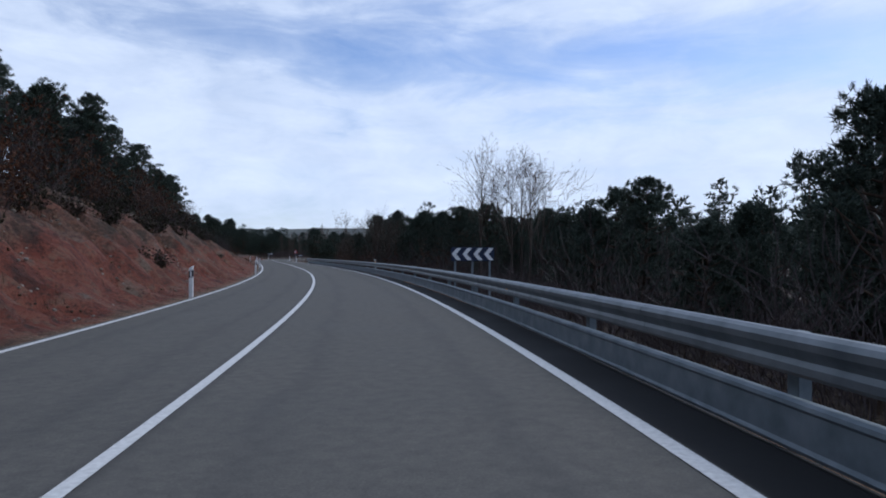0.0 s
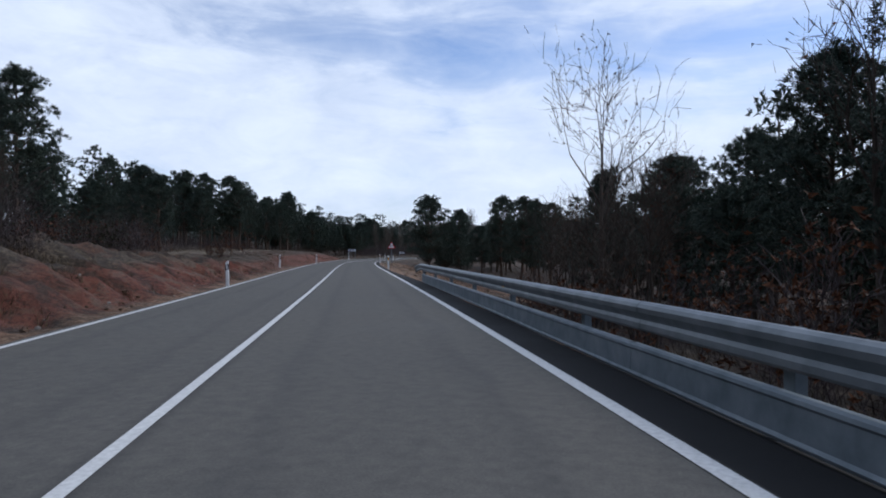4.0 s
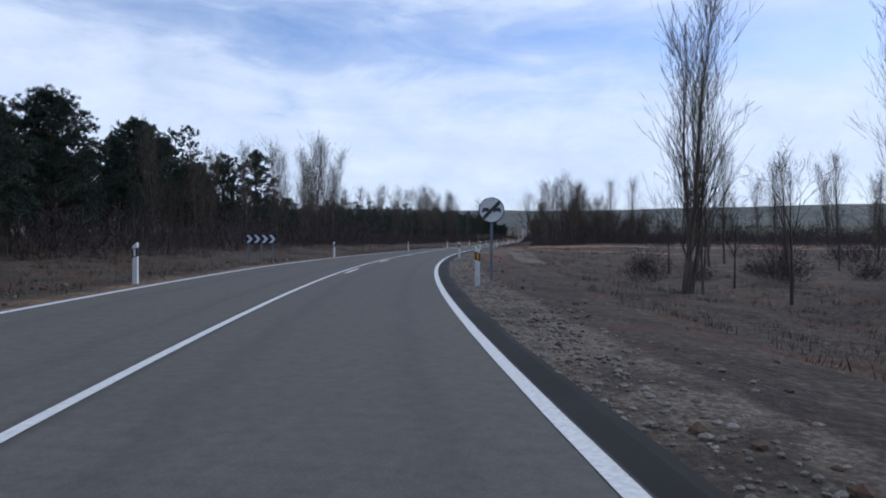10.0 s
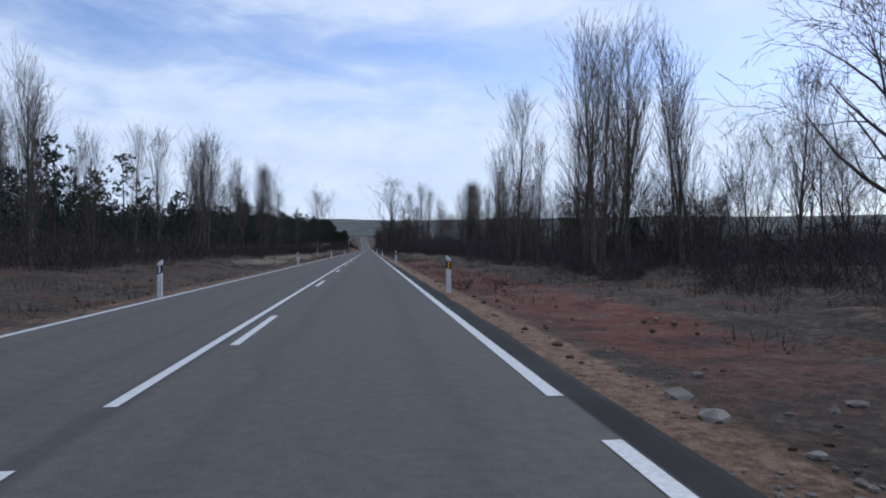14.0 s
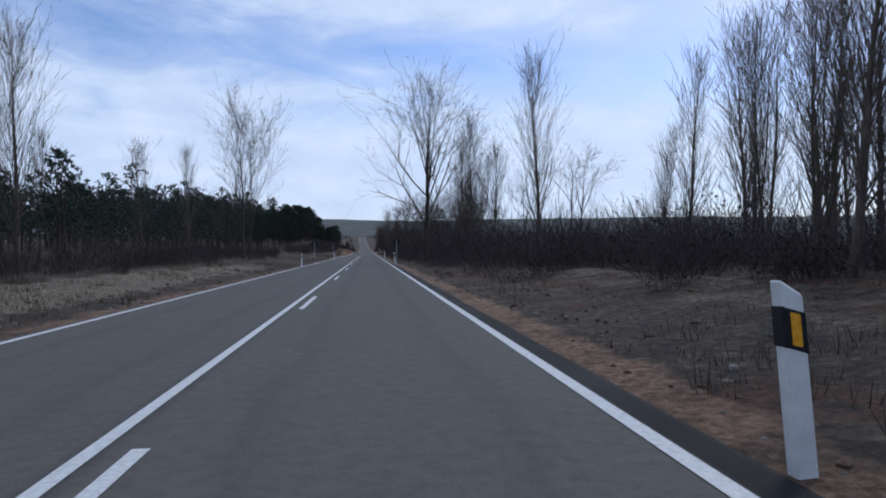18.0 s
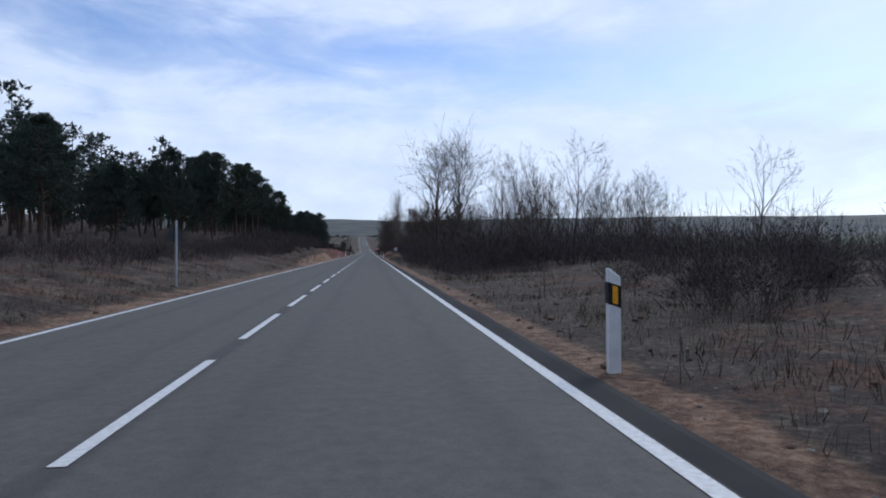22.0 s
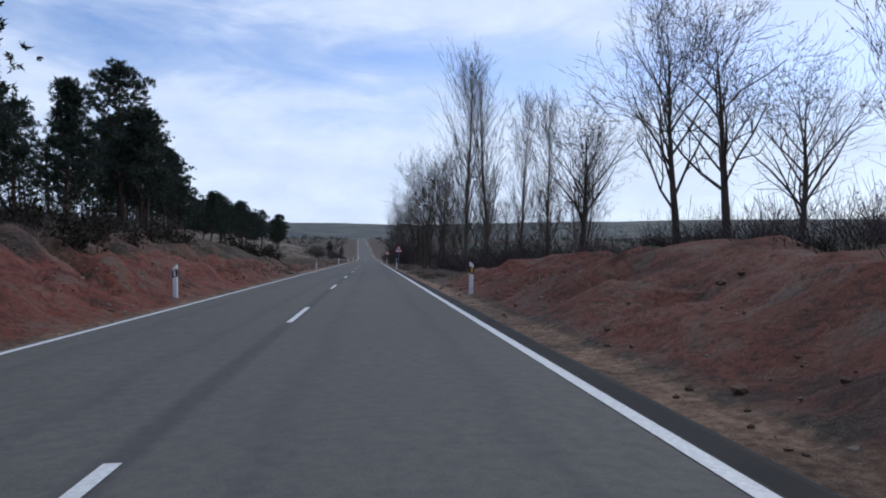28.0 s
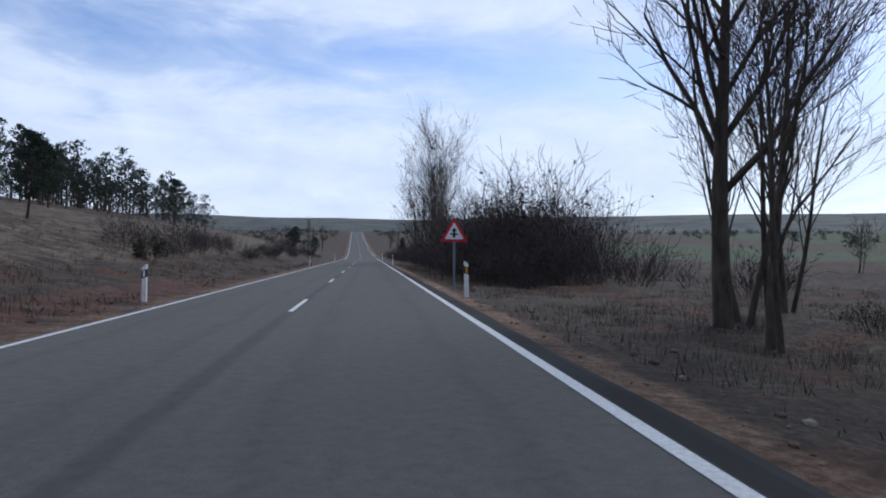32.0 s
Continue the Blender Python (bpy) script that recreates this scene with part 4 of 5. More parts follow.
def bare_tree(seed, height, fork, spread, lift, thick, limbs, depth=3, leaves=0, bark=None, stems=1, cap=.42, lean_by=.05, more=.6, limb=.42):
    rng = np.random.default_rng(seed)
    trunk, pieces, tips = [], [], []
    for k in range(stems):
        lean = rng.normal(0, lean_by if stems == 1 else .12, 2)
        foot = rng.normal(0, .02 if stems == 1 else .25, 2)

        def axis(z):
            return np.array([foot[0] + lean[0] * z + .05 * math.sin(z * .8 + seed), foot[1] + lean[1] * z + .05 * math.cos(z * .7 + k), z])
        top = height * (.9 if stems == 1 else rng.uniform(.65, .92))
        zs = np.linspace(-.3, top, 9)
        rad = thick * (1 if stems == 1 else rng.uniform(.6, 1))
        trunk.append([(axis(a), axis(b), max(.012, rad * (1.15 - 1.1 * max(a, 0) / top)), max(.01, rad * (1.15 - 1.1 * max(b, 0) / top))) for a, b in zip(zs[:-1], zs[1:])])
        many = max(3, limbs // stems)
        for i in range(many):
            f = (i + rng.uniform(0, 1)) / many
            z = top * (fork + (1 - fork) * f)
            a = i * 2.4 + rng.uniform(-.6, .6)
            tilt = spread * rng.uniform(.75, 1.2)
            way = np.array([math.cos(a) * math.sin(tilt), math.sin(a) * math.sin(tilt), math.cos(tilt)])
            length = min(max((height - z) * rng.uniform(.55, .95), height * .1), height * cap)
            branch_out(rng, pieces, tips, axis(z), way, length, rad * (1.1 - .95 * f) * limb, depth, spread, lift, .12, more)
    bark = bark or DARK_BARK
    thick_ones = [p for p in pieces if p[2] > .022]
    thin_ones = [p for p in pieces if p[2] <= .022]
    trunk_me = [mesh_of("trunk", *chain(t, 9), bark, smooth=True) for t in trunk]
    sets = ([tubes(thick_ones, 4)] if thick_ones else []) + [ribbons(thin_ones, rng)]
    crown_me = mesh_of("crown", *joined(*sets), bark)
    leaf_me = None
    if leaves:
        pick = rng.choice(len(tips), min(leaves, len(tips)), replace=False)
        leaf_me = mesh_of("foliage", *blades(rng, np.array(tips)[pick], 3, .10, .06, -.3), DRY_LEAF)
    return (*trunk_me, crown_me, leaf_me)


def bush_shape(seed, height, width, stems, depth=1, open_out=.45):
    rng = np.random.default_rng(seed)
    pieces, tips = [], []
    for _ in range(stems):
        a, r = rng.uniform(0, 6.283), width * .5 * rng.uniform(0, 1) ** .5
        foot = np.array([math.cos(a) * r * .8, math.sin(a) * r * .8, -.1])
        tilt = rng.uniform(.0, open_out)
        way = np.array([math.cos(a) * math.sin(tilt), math.sin(a) * math.sin(tilt), math.cos(tilt)])
        branch_out(rng, pieces, tips, foot, way, height * rng.uniform(.5, 1.0), rng.uniform(.008, .017), depth, .5, .05, .2, .9)
    return rng, pieces, tips


def bush(seed, height, width, stems, leaves=0, mat=None, leaf_mat=None, each=5, depth=2):
    rng, pieces, tips = bush_shape(seed, height, width, stems, depth)
    me = mesh_of("crown", *ribbons(pieces, rng), mat or BRUSH)
    leaf = None
    if leaves:
        spots = np.array(tips)[rng.integers(0, len(tips), leaves)] + rng.normal(size=(leaves, 3)) * .12
        leaf = mesh_of("foliage", *blades(rng, spots, each, .15, .085, .1), leaf_mat or SCRUB)
    return me, leaf


def kinds(name, label, category, group, makers, size=1.0):
    return [(name, label, category, group, meshes, size) for meshes in makers]


placed = {}


def plant(kind, m):
    """Put a plant of that kind: built at its first use, then copied."""
    name, label, category, group, meshes, size = kind
    m = m @ Matrix.Diagonal((size, size, size, 1))
    key = id(meshes)
    if key in placed:
        ob = placed[key]
        return copy_thing(ob, m @ Matrix.Diagonal((1 / ob.scale.x, 1 / ob.scale.y, 1 / ob.scale.z, 1)))
    ob = thing(name, label, category, group)
    for me in meshes:
        if me is not None:
            part(me.name.split(".")[0], me, ob)
    ob.matrix_basis = m
    placed[key] = ob
    return ob


def rooted(s, d, size=1.0, turn=None, sink=.15, tall=1.0):
    x, y, z = spot(s, d, sink)
    return pose(x, y, z, random.uniform(-2, 2), random.uniform(-2, 2), random.uniform(0, 360) if turn is None else turn) @ Matrix.Diagonal((size, size, size * tall, 1))


PINES = kinds("pine_tree", "dark green pine with a bare lower trunk in dry grass", "tree", "pines", [
    pine(11, 8.5, 2.03, 4.4, 50, 20), pine(12, 9.5, 2.65, 4.2, 50, 20), pine(13, 7.6, 1.40, 4.6, 50, 20),
    pine(14, 10.5, 2.81, 4.8, 58, 20, .19), pine(15, 8.0, 1.56, 4.0, 54, 19, .15, "cone"), pine(16, 10.5, 3.28, 4.6, 54, 20, .2)], 0.83)
BIG_PINE = kinds("pine_tree", "large broad dark green pine beside the road", "tree", "pines", [pine(31, 9.6, 1.48, 6.2, 78, 24, .2, "round", 30, .19, .03), pine(32, 9.0, 1.72, 5.6, 76, 22, .19, "round", 28, .19, .03)], 0.74)
POPLARS = kinds("poplar", "tall slender bare poplar with pale upright twigs", "tree", "poplars", [
    bare_tree(41, 15, .13, .34, .13, .15, 60, 2, 0, POPLAR_BARK, cap=.22, limb=.26), bare_tree(42, 14, .10, .30, .14, .14, 56, 2, 0, POPLAR_BARK, cap=.2, limb=.26),
    bare_tree(43, 15.5, .15, .36, .13, .16, 56, 2, 0, POPLAR_BARK, cap=.25, limb=.3), bare_tree(44, 13.5, .10, .30, .13, .11, 72, 2, 0, POPLAR_BARK, 3, cap=.2, limb=.3)], 0.84)
UPRIGHT = kinds("bare_tree", "tall leafless tree with many upright stems", "tree", "bare trees", [
    bare_tree(91, 13, .22, .42, .08, .13, 36, 3, 0, None, 2, cap=.3, more=.35, limb=.36), bare_tree(92, 12, .18, .44, .08, .12, 36, 3, 0, None, 3, cap=.28, more=.35, limb=.36)], 0.64)
FORKED = kinds("bare_tree", "big leafless tree forking low into leaning limbs", "tree", "bare trees", [
    bare_tree(95, 15, .20, .60, .06, .185, 22, 3, 0, None, 1, cap=.38, more=.55, limb=.46)])
BROAD = kinds("bare_tree", "leafless tree with spreading grey-brown limbs", "tree", "bare trees", [
    bare_tree(51, 11, .28, .66, .06, .20, 20, 3, cap=.36), bare_tree(52, 10, .22, .74, .05, .18, 18, 3, cap=.34), bare_tree(53, 12, .26, .56, .08, .18, 22, 3, cap=.32),
    bare_tree(54, 9, .18, .5, .09, .12, 24, 3, 0, None, 3, cap=.3)], 0.66)
LEAFY = kinds("bare_tree", "slender winter tree holding a few brown leaves", "tree", "bare trees", [
    bare_tree(61, 9, .2, .42, .07, .085, 26, 3, 380, None, 4, cap=.28, more=.4), bare_tree(62, 8, .16, .46, .07, .075, 26, 3, 380, None, 5, cap=.28, more=.4), bare_tree(63, 9.5, .25, .40, .08, .095, 24, 3, 380, None, 3, cap=.28, more=.4)], 0.62)
SLIM = kinds("bare_tree", "slim leafless tree rising above the pines", "tree", "bare trees", [
    bare_tree(66, 10, .42, .5, .06, .11, 9, 3, 60, cap=.34, lean_by=.08, more=.25), bare_tree(67, 9, .38, .55, .05, .10, 9, 3, 60, cap=.34, lean_by=.1, more=.25)])
CLUMPS = kinds("bare_tree", "clump of slender leafless stems", "tree", "bare trees", [
    bare_tree(56, 9.5, .2, .42, .10, .075, 24, 3, 0, None, 6, cap=.28, more=.35), bare_tree(57, 8.5, .16, .46, .09, .07, 24, 3, 0, None, 7, cap=.28, more=.35), bare_tree(58, 10.5, .25, .38, .10, .08, 20, 3, 0, None, 5, cap=.26, more=.35)], 0.74)
BUSHES = kinds("bush", "dense leafless dark brown bush", "bush", "roadside bushes", [
    bush(71, 2.6, 3.4, 44, 70), bush(72, 2.1, 3.0, 40, 60), bush(73, 3.1, 3.2, 44, 50), bush(74, 1.7, 2.8, 38, 90)], 0.72)
SCRUBS = kinds("scrub_bush", "low dark evergreen scrub bush", "bush", "scrub", [
    bush(81, 1.1, 1.7, 14, 240, each=4), bush(82, .8, 1.4, 12, 200, each=4)], 0.92)
OAK_SCRUB = kinds("oak_bush", "oak bush with reddish brown dead leaves", "bush", "scrub", [
    bush(85, 2.2, 2.4, 18, 330, None, DRY_LEAF, 4), bush(86, 1.4, 1.9, 14, 260, None, DRY_LEAF, 4)], 0.9)


def scatter(s0, s1, d0, d1, gap, seed, clear=(), gap2=.62):
    """Places spread over a stretch, about gap metres apart."""
    rng = np.random.default_rng(seed)
    count = int((s1 - s0) * abs(d1 - d0) / gap ** 2)
    taken = []
    for _ in range(count * 5):
        if len(taken) >= count:
            break
        s, d = rng.uniform(s0, s1), rng.uniform(d0, d1)
        if any((s - a) ** 2 + (d - b) ** 2 < (gap * gap2) ** 2 for a, b in taken[-150:]):
            continue
        if any(a < s < b and c < d < e for a, b, c, e in clear):
            continue
        taken.append((s, d))
    return rng, taken


def grove(choice, s0, s1, d0, d1, gap, size=(.8, 1.15), seed=0, clear=()):
    rng, taken = scatter(s0, s1, d0, d1, gap, seed, clear)
    for s, d in taken:
        plant(choice[int(rng.integers(len(choice)))], rooted(s, d, rng.uniform(*size), rng.uniform(0, 360)))


def merged(name, label, category, stretches, shapes, mats):
    """Far woods or thickets as one object: many simple plants in one mesh."""
    verts, faces, which, base = [], [], [], 0
    for s0, s1, d0, d1, gap, size, seed in stretches:
        rng, taken = scatter(s0, s1, d0, d1, gap, seed)
        for s, d in taken:
            x, y, z = spot(s, d, .15)
            k, a = rng.uniform(*size), rng.uniform(0, 6.283)
            tall = rng.uniform(.85, 1.15)
            c, e = math.cos(a) * k, math.sin(a) * k
            for slot, (v, f) in enumerate(shapes[int(rng.integers(len(shapes)))]):
                verts.append(np.stack([x + v[:, 0] * c - v[:, 1] * e, y + v[:, 0] * e + v[:, 1] * c, z + v[:, 2] * k * tall], 1))
                faces += (f + base).tolist()
                which.append(np.full(len(f), slot))
                base += len(v)
    ob = new(name, mesh_of(name, np.concatenate(verts), faces, mats, np.concatenate(which)))
    return tagged(ob, label, category, kind="stuff")


def far_pine(seed, height, base, width):
    rng = np.random.default_rng(seed)
    trunk, wood, centres, ways = pine_shape(seed, height, base, width, 20, 4, .15)
    return [chain(trunk, 4), needles(rng, centres, ways, 6, .33, .135)]


def thicket(seed, height, width):
    rng, pieces, tips = bush_shape(seed, height, width, 40, 1, .95)
    return [ribbons([(a, b, r * 1.15, q * 1.0) for a, b, r, q in pieces], rng)]


# ---- first bend ----
grove(PINES, -22, 60, -24, -12.5, 4.2, (.72, 1.0), 1)
grove(PINES, 60, 122, -24, -14.0, 4.4, (.9, 1.15), 2)
grove(SCRUBS + SCRUBS + OAK_SCRUB, -10, 60, -12.5, -7.4, 2.5, (.6, 1.2), 3)
grove(SCRUBS, 8, 62, -7.6, -5.6, 4.4, (.3, .75), 53)
grove(OAK_SCRUB + SCRUBS + BUSHES, 60, 125, -14, -8.0, 3.2, (.5, .9), 103)
plant(LEAFY[0], rooted(62, -9.5, .5)), plant(LEAFY[2], rooted(104, -10.5, .5)), plant(OAK_SCRUB[0], rooted(134, -7.6, .75)), plant(OAK_SCRUB[1], rooted(127, -8.2, .8))
grove(PINES, 4, 64, 10.5, 22, 3.7, (.66, .84), 4)
grove(PINES, 64, 84, 11.5, 22, 3.5, (.86, 1.04), 104)
grove(PINES, 84, 114, 11.5, 22, 3.9, (.85, 1.05), 105)
for s, d, k, size in ((36, 12, 0, .85), (39, 12, 1, .95), (41, 10.6, 0, .95), (44, 12.5, 1, 1.0), (42.5, 14, 0, .95), (48, 12, 1, .8), (51, 13.5, 0, .8), (33, 11.6, 1, .8)):
    plant(SLIM[k], rooted(s, d, size))
grove(LEAFY + SLIM, 90, 108, 7.4, 11.5, 3.8, (.7, .92), 6)
for s, d, k, size in ((73.0, 8.6, 2, .84), (69.2, 9.2, 0, .88), (77, 10, 1, .62), (81, 8.8, 0, .5), (97, 8.6, 3, .75), (101, 9.6, 1, .7)):
    plant(BROAD[k], rooted(s, d, size))
grove(OAK_SCRUB, 48, 112, 6.8, 10.5, 4.0, (.7, 1.2), 7)
plant(PINES[0], rooted(12.6, 12.0, .95)), plant(PINES[2], rooted(11, 13.2, 1.1)), plant(PINES[4], rooted(9.5, 15, 1.1))
# ---- towards the second bend ----
grove(PINES, 122, 160, -24, -13.5, 5.2, (.8, 1.0), 8)
grove(PINES, 160, 205, -24, -13.5, 5.2, (1.0, 1.25), 108)
for s, d, k, size in ((163.2, -19.9, 3, 1.05), (163.9, -13.6, 1, 1.05), (176.3, -11.4, 0, .95), (194.3, -15.7, 0, 1.0), (212.9, -16.5, 2, .95), (224.9, -13, 0, .8)):
    plant(PINES[k], rooted(s, d, size))
plant(BIG_PINE[0], rooted(152.2, 9.1, 1.12, 20)), plant(BIG_PINE[0], rooted(173.2, 12.2, .92, 200)), plant(PINES[4], rooted(177.6, 9.5, .8)), plant(PINES[2], rooted(175.5, 12.6, .7)), plant(PINES[0], rooted(179.5, 12.0, .7)), plant(PINES[4], rooted(181, 15.5, .8)), plant(PINES[2], rooted(198, 14.4, .85)), plant(PINES[0], rooted(201, 17.5, .85)), plant(PINES[2], rooted(196, 18, .9)), plant(PINES[4], rooted(203.5, 21, .9))
plant(BIG_PINE[1], rooted(156.5, 11.2, .62, 80))
plant(PINES[1], rooted(159, 11.5, .72)), plant(PINES[2], rooted(162, 13.2, .74)), plant(PINES[4], rooted(166, 14.5, .75)), plant(PINES[0], rooted(153, 12.5, .66))
plant(PINES[3], rooted(131, 12.6, .78)), plant(PINES[5], rooted(128.5, 15.0, .75)), plant(PINES[3], rooted(126, 13.0, .74)), plant(PINES[1], rooted(123.5, 14.5, .76)), plant(PINES[0], rooted(133.5, 16.0, .8))
plant(PINES[5], rooted(175, 14.2, 1.0)), plant(PINES[3], rooted(178.6, 14.6, 1.0)), plant(PINES[4], rooted(182.4, 20, 1.25)), plant(PINES[0], rooted(173.5, 17.5, .95)), plant(PINES[2], rooted(170.5, 14.5, .85))
grove(PINES, 170, 202, 19, 31, 5.2, (.85, 1.1), 11)
grove(PINES, 205, 240, -28, -15, 5.0, (.8, 1.0), 12)
grove(PINES, 240, 270, -26, -17.5, 4.2, (.9, 1.08), 112)
plant(BIG_PINE[0], rooted(232, -15.2, 1.05, 60)), plant(BIG_PINE[1], rooted(228, -17.5, 1.05, 10))
# ---- second bend, poplars in the hollow ----
for s, d, k, size in ((223.5, 12.0, 1, .9), (223.9, 12.5, 3, .86), (233, 20, 1, .5), (224, 20.2, 2, .80), (225.5, 21.8, 0, .72), (230, 24, 3, .58), (243, 19.5, 1, .6), (246.5, 21.5, 0, .62), (238, 29, 2, .5), (252, 34, 1, .55), (256, 40, 3, .5), (270, 42, 3, .6)):
    plant(POPLARS[k], rooted(s, d, size))
grove(BUSHES, 216, 236, 12, 26, 4.6, (.4, .7), 13)
grove(SLIM, 214, 240, 12, 30, 6.5, (.35, .55), 113)
grove(SLIM + BROAD, 226, 300, -20, -11, 6.5, (.45, .7), 14)
for s, d, k, size in ((247, -15, 0, .56), (252, -17, 1, .55), (258, -19, 3, .75), (263, -15, 2, .72), (266, -13.5, 3, .66), (271.5, -15, 1, .86), (276, -15.6, 0, .95), (280, -15.2, 3, .98), (283, -16.5, 2, .95), (273, -18, 0, .8), (243, -16, 2, .58), (250, -15.5, 3, .6), (255, -14.5, 0, .66), (279, -17, 1, .8), (285, -19, 0, .85), (289, -22, 1, .8), (296, -20, 2, .75), (319, -14.6, 2, .74), (320.5, -15.2, 1, .66), (357, -15.1, 0, 1.0), (361, -17, 1, .98), (366, -17.5, 0, 1.1), (370, -19, 3, 1.18), (396.5, -15.2, 3, 1.22), (398.5, -16.4, 0, 1.14), (400, -15.6, 2, 1.1), (402, -20.5, 1, 1.02), (405, -21.5, 0, .95), (410, -22, 3, .95), (421, -20, 1, .9), (426, -24, 0, .9), (440, -26, 1, .9), (326, -20, 1, .85), (333, -21, 0, .9), (340, -20, 3, .9), (347, -19, 1, .95), (352, -18.5, 0, .95),
                      (368, -20, 3, 1.0), (373, -18, 0, .9), (377, -15, 2, .95), (380, -17.5, 1, .92), (386, -22, 0, .95), (393, -19, 3, .95), (403.7, -24, 1, 1.0), (414, -15, 0, .95), (417, -19, 2, .95), (335, -24, 1, .85), (342, -28, 0, .9), (349, -26, 3, .85), (329, -27, 0, .8)):
    plant(POPLARS[k], rooted(s, d, size))
# ---- the straight: poplars and brush ----
for s, d, k, size in ((312, 11.4, 0, .82), (314.5, 12.6, 1, .84), (316.5, 14.6, 2, .88), (319, 13.2, 0, .88), (322, 16, 3, .98), (326, 17.5, 1, .95), (330, 11.5, 3, .72), (334, 14.5, 1, .78), (338.5, 19, 2, .9), (343, 16, 3, .66), (331, 24, 0, .95), (320, 26, 2, .85),
                      (392.5, 11.2, 0, .78), (396, 13, 3, .8), (424, 13.1, 0, 1.1), (398, 20.5, 1, .9), (402.5, 20, 0, .98), (408, 19, 3, 1.02), (412, 21, 1, 1.08), (416, 23, 2, 1.0), (391.5, 23, 2, 1.05), (388, 21, 3, .95), (395, 24, 0, .95), (329, 11.8, 0, .92), (314, 16.5, 3, .95), (444, 11.4, 0, 1.1), (447, 12.4, 3, .9), (420.5, 21.6, 1, 1.1), (405, 20, 0, 1.0), (409, 22.5, 2, .95), (413, 27, 1, .95), (430, 24, 3, .9), (400, 27, 2, 1.0)):
    plant(POPLARS[k], rooted(s, d, size))
grove(CLUMPS + UPRIGHT, 332, 392, 17, 34, 4.6, (.55, .85), 19)
plant(BROAD[1], rooted(299.5, 15.0, 1.25)), plant(UPRIGHT[0], rooted(303, 19, .8)), plant(UPRIGHT[1], rooted(308, 20, .7)), grove(CLUMPS + UPRIGHT, 374, 400, 13.5, 24, 3.6, (.5, .8), 119)
plant(BROAD[0], rooted(356, 22, 1.0)), plant(UPRIGHT[0], rooted(363, 20, 1.0))
plant(POPLARS[1], rooted(285, 29, .62)), plant(POPLARS[0], rooted(295, 39, .66)), plant(POPLARS[2], rooted(300, 43, .85)), plant(POPLARS[3], rooted(312, 55, 1.1)), plant(POPLARS[0], rooted(319, 59, 1.2)), plant(BROAD[3], rooted(312, 40, .8)), plant(PINES[0], rooted(327.5, 19.5, .45)), plant(PINES[2], rooted(347, 25, .45))
grove(BUSHES, 318, 382, 16, 28, 6.4, (.5, .85), 20)
grove(SLIM + UPRIGHT, 302, 330, 15, 30, 3.6, (.4, .62), 140)
grove(BUSHES, 294, 314, 9.5, 15, 2.8, (.3, .55), 141)
grove(BUSHES, 364, 384, 8.8, 12, 2.8, (.4, .8), 151)
grove(BUSHES, 384, 425, 6.9, 11, 3.0, (.4, .85), 21)
grove(BUSHES, 425, 452, 6.7, 10, 2.4, (.55, 1.0), 152)
grove(BUSHES, 452, 478, 7.2, 10.5, 2.4, (.6, 1.0), 121)
grove(BUSHES, 508, 545, 7.2, 10.5, 2.6, (.6, .95), 122)
plant(FORKED[0], rooted(441.6, 6.9, 1.12, 200)), plant(POPLARS[2], rooted(438.5, 9.6, .8)), plant(POPLARS[0], rooted(437.5, 12.5, .8)), plant(UPRIGHT[0], rooted(444.0, -9.7, 1.6, 40)), plant(POPLARS[1], rooted(443.3, -14.7, .85)), plant(POPLARS[0], rooted(446, -19.6, .85)), plant(BROAD[3], rooted(448, -12, 1.1))
plant(BROAD[2], rooted(440.5, 10.2, .95)), plant(SLIM[0], rooted(428, 17, .8)), plant(SLIM[1], rooted(432, 14, .7)), plant(SLIM[0], rooted(437, 19, .9))
grove(CLUMPS, 459, 477, 7.4, 17, 2.9, (.85, 1.2), 23)
grove(CLUMPS + CLUMPS + SLIM, 511, 545, 9, 20, 3.4, (.58, .78), 24, [(538, 552, 6, 13)])
plant(BUSHES[0], rooted(489.5, 8.2, .5)), plant(BUSHES[3], rooted(492, 9.5, .6)), plant(BUSHES[1], rooted(495, 8.6, .5)), plant(BUSHES[3], rooted(498, 11, .6)), plant(BUSHES[2], rooted(487, 13, .5)), plant(SLIM[0], rooted(499, 15, .42))
plant(BROAD[0], rooted(543.6, 8.3, 1.55, 10)), plant(BROAD[2], rooted(546.5, 10.8, 1.48, 70))
plant(BUSHES[0], rooted(487.2, 7.6, .5)), plant(BUSHES[2], rooted(488.6, 9.4, .55)), plant(BUSHES[1], rooted(490.5, 11.2, .55)), plant(BUSHES[3], rooted(488, 11.8, .55)), plant(BUSHES[2], rooted(493.5, 13.4, .55)), plant(LEAFY[1], rooted(491, 13.8, .4))
grove(LEAFY, 553, 602, 9.8, 17, 3.9, (.8, 1.1), 25)
grove(LEAFY, 564, 592, 7.8, 10.5, 3.7, (1.1, 1.35), 125)
grove(PINES, 488, 515, -23, -16.5, 4.6, (.62, .78), 26)
grove(PINES, 515, 546, -23, -15.5, 4.7, (.78, .94), 126)
grove(PINES, 546, 572, -23, -15.0, 4.7, (1.05, 1.25), 127)
grove(PINES, 572, 600, -23, -15.0, 4.7, (.92, 1.12), 129)
for s, d, k, size in ((550.3, -20.7, 1, 1.0), (559.2, -17.6, 3, 1.12), (574, -16, 3, 1.15), (592, -18, 5, 1.15), (601, -14.4, 3, 1.0), (525, -21.7, 5, .85)):
    plant(PINES[k], rooted(s, d, size))
grove(BUSHES, 300, 470, -12.5, -8.5, 6.0, (.35, .7), 27)
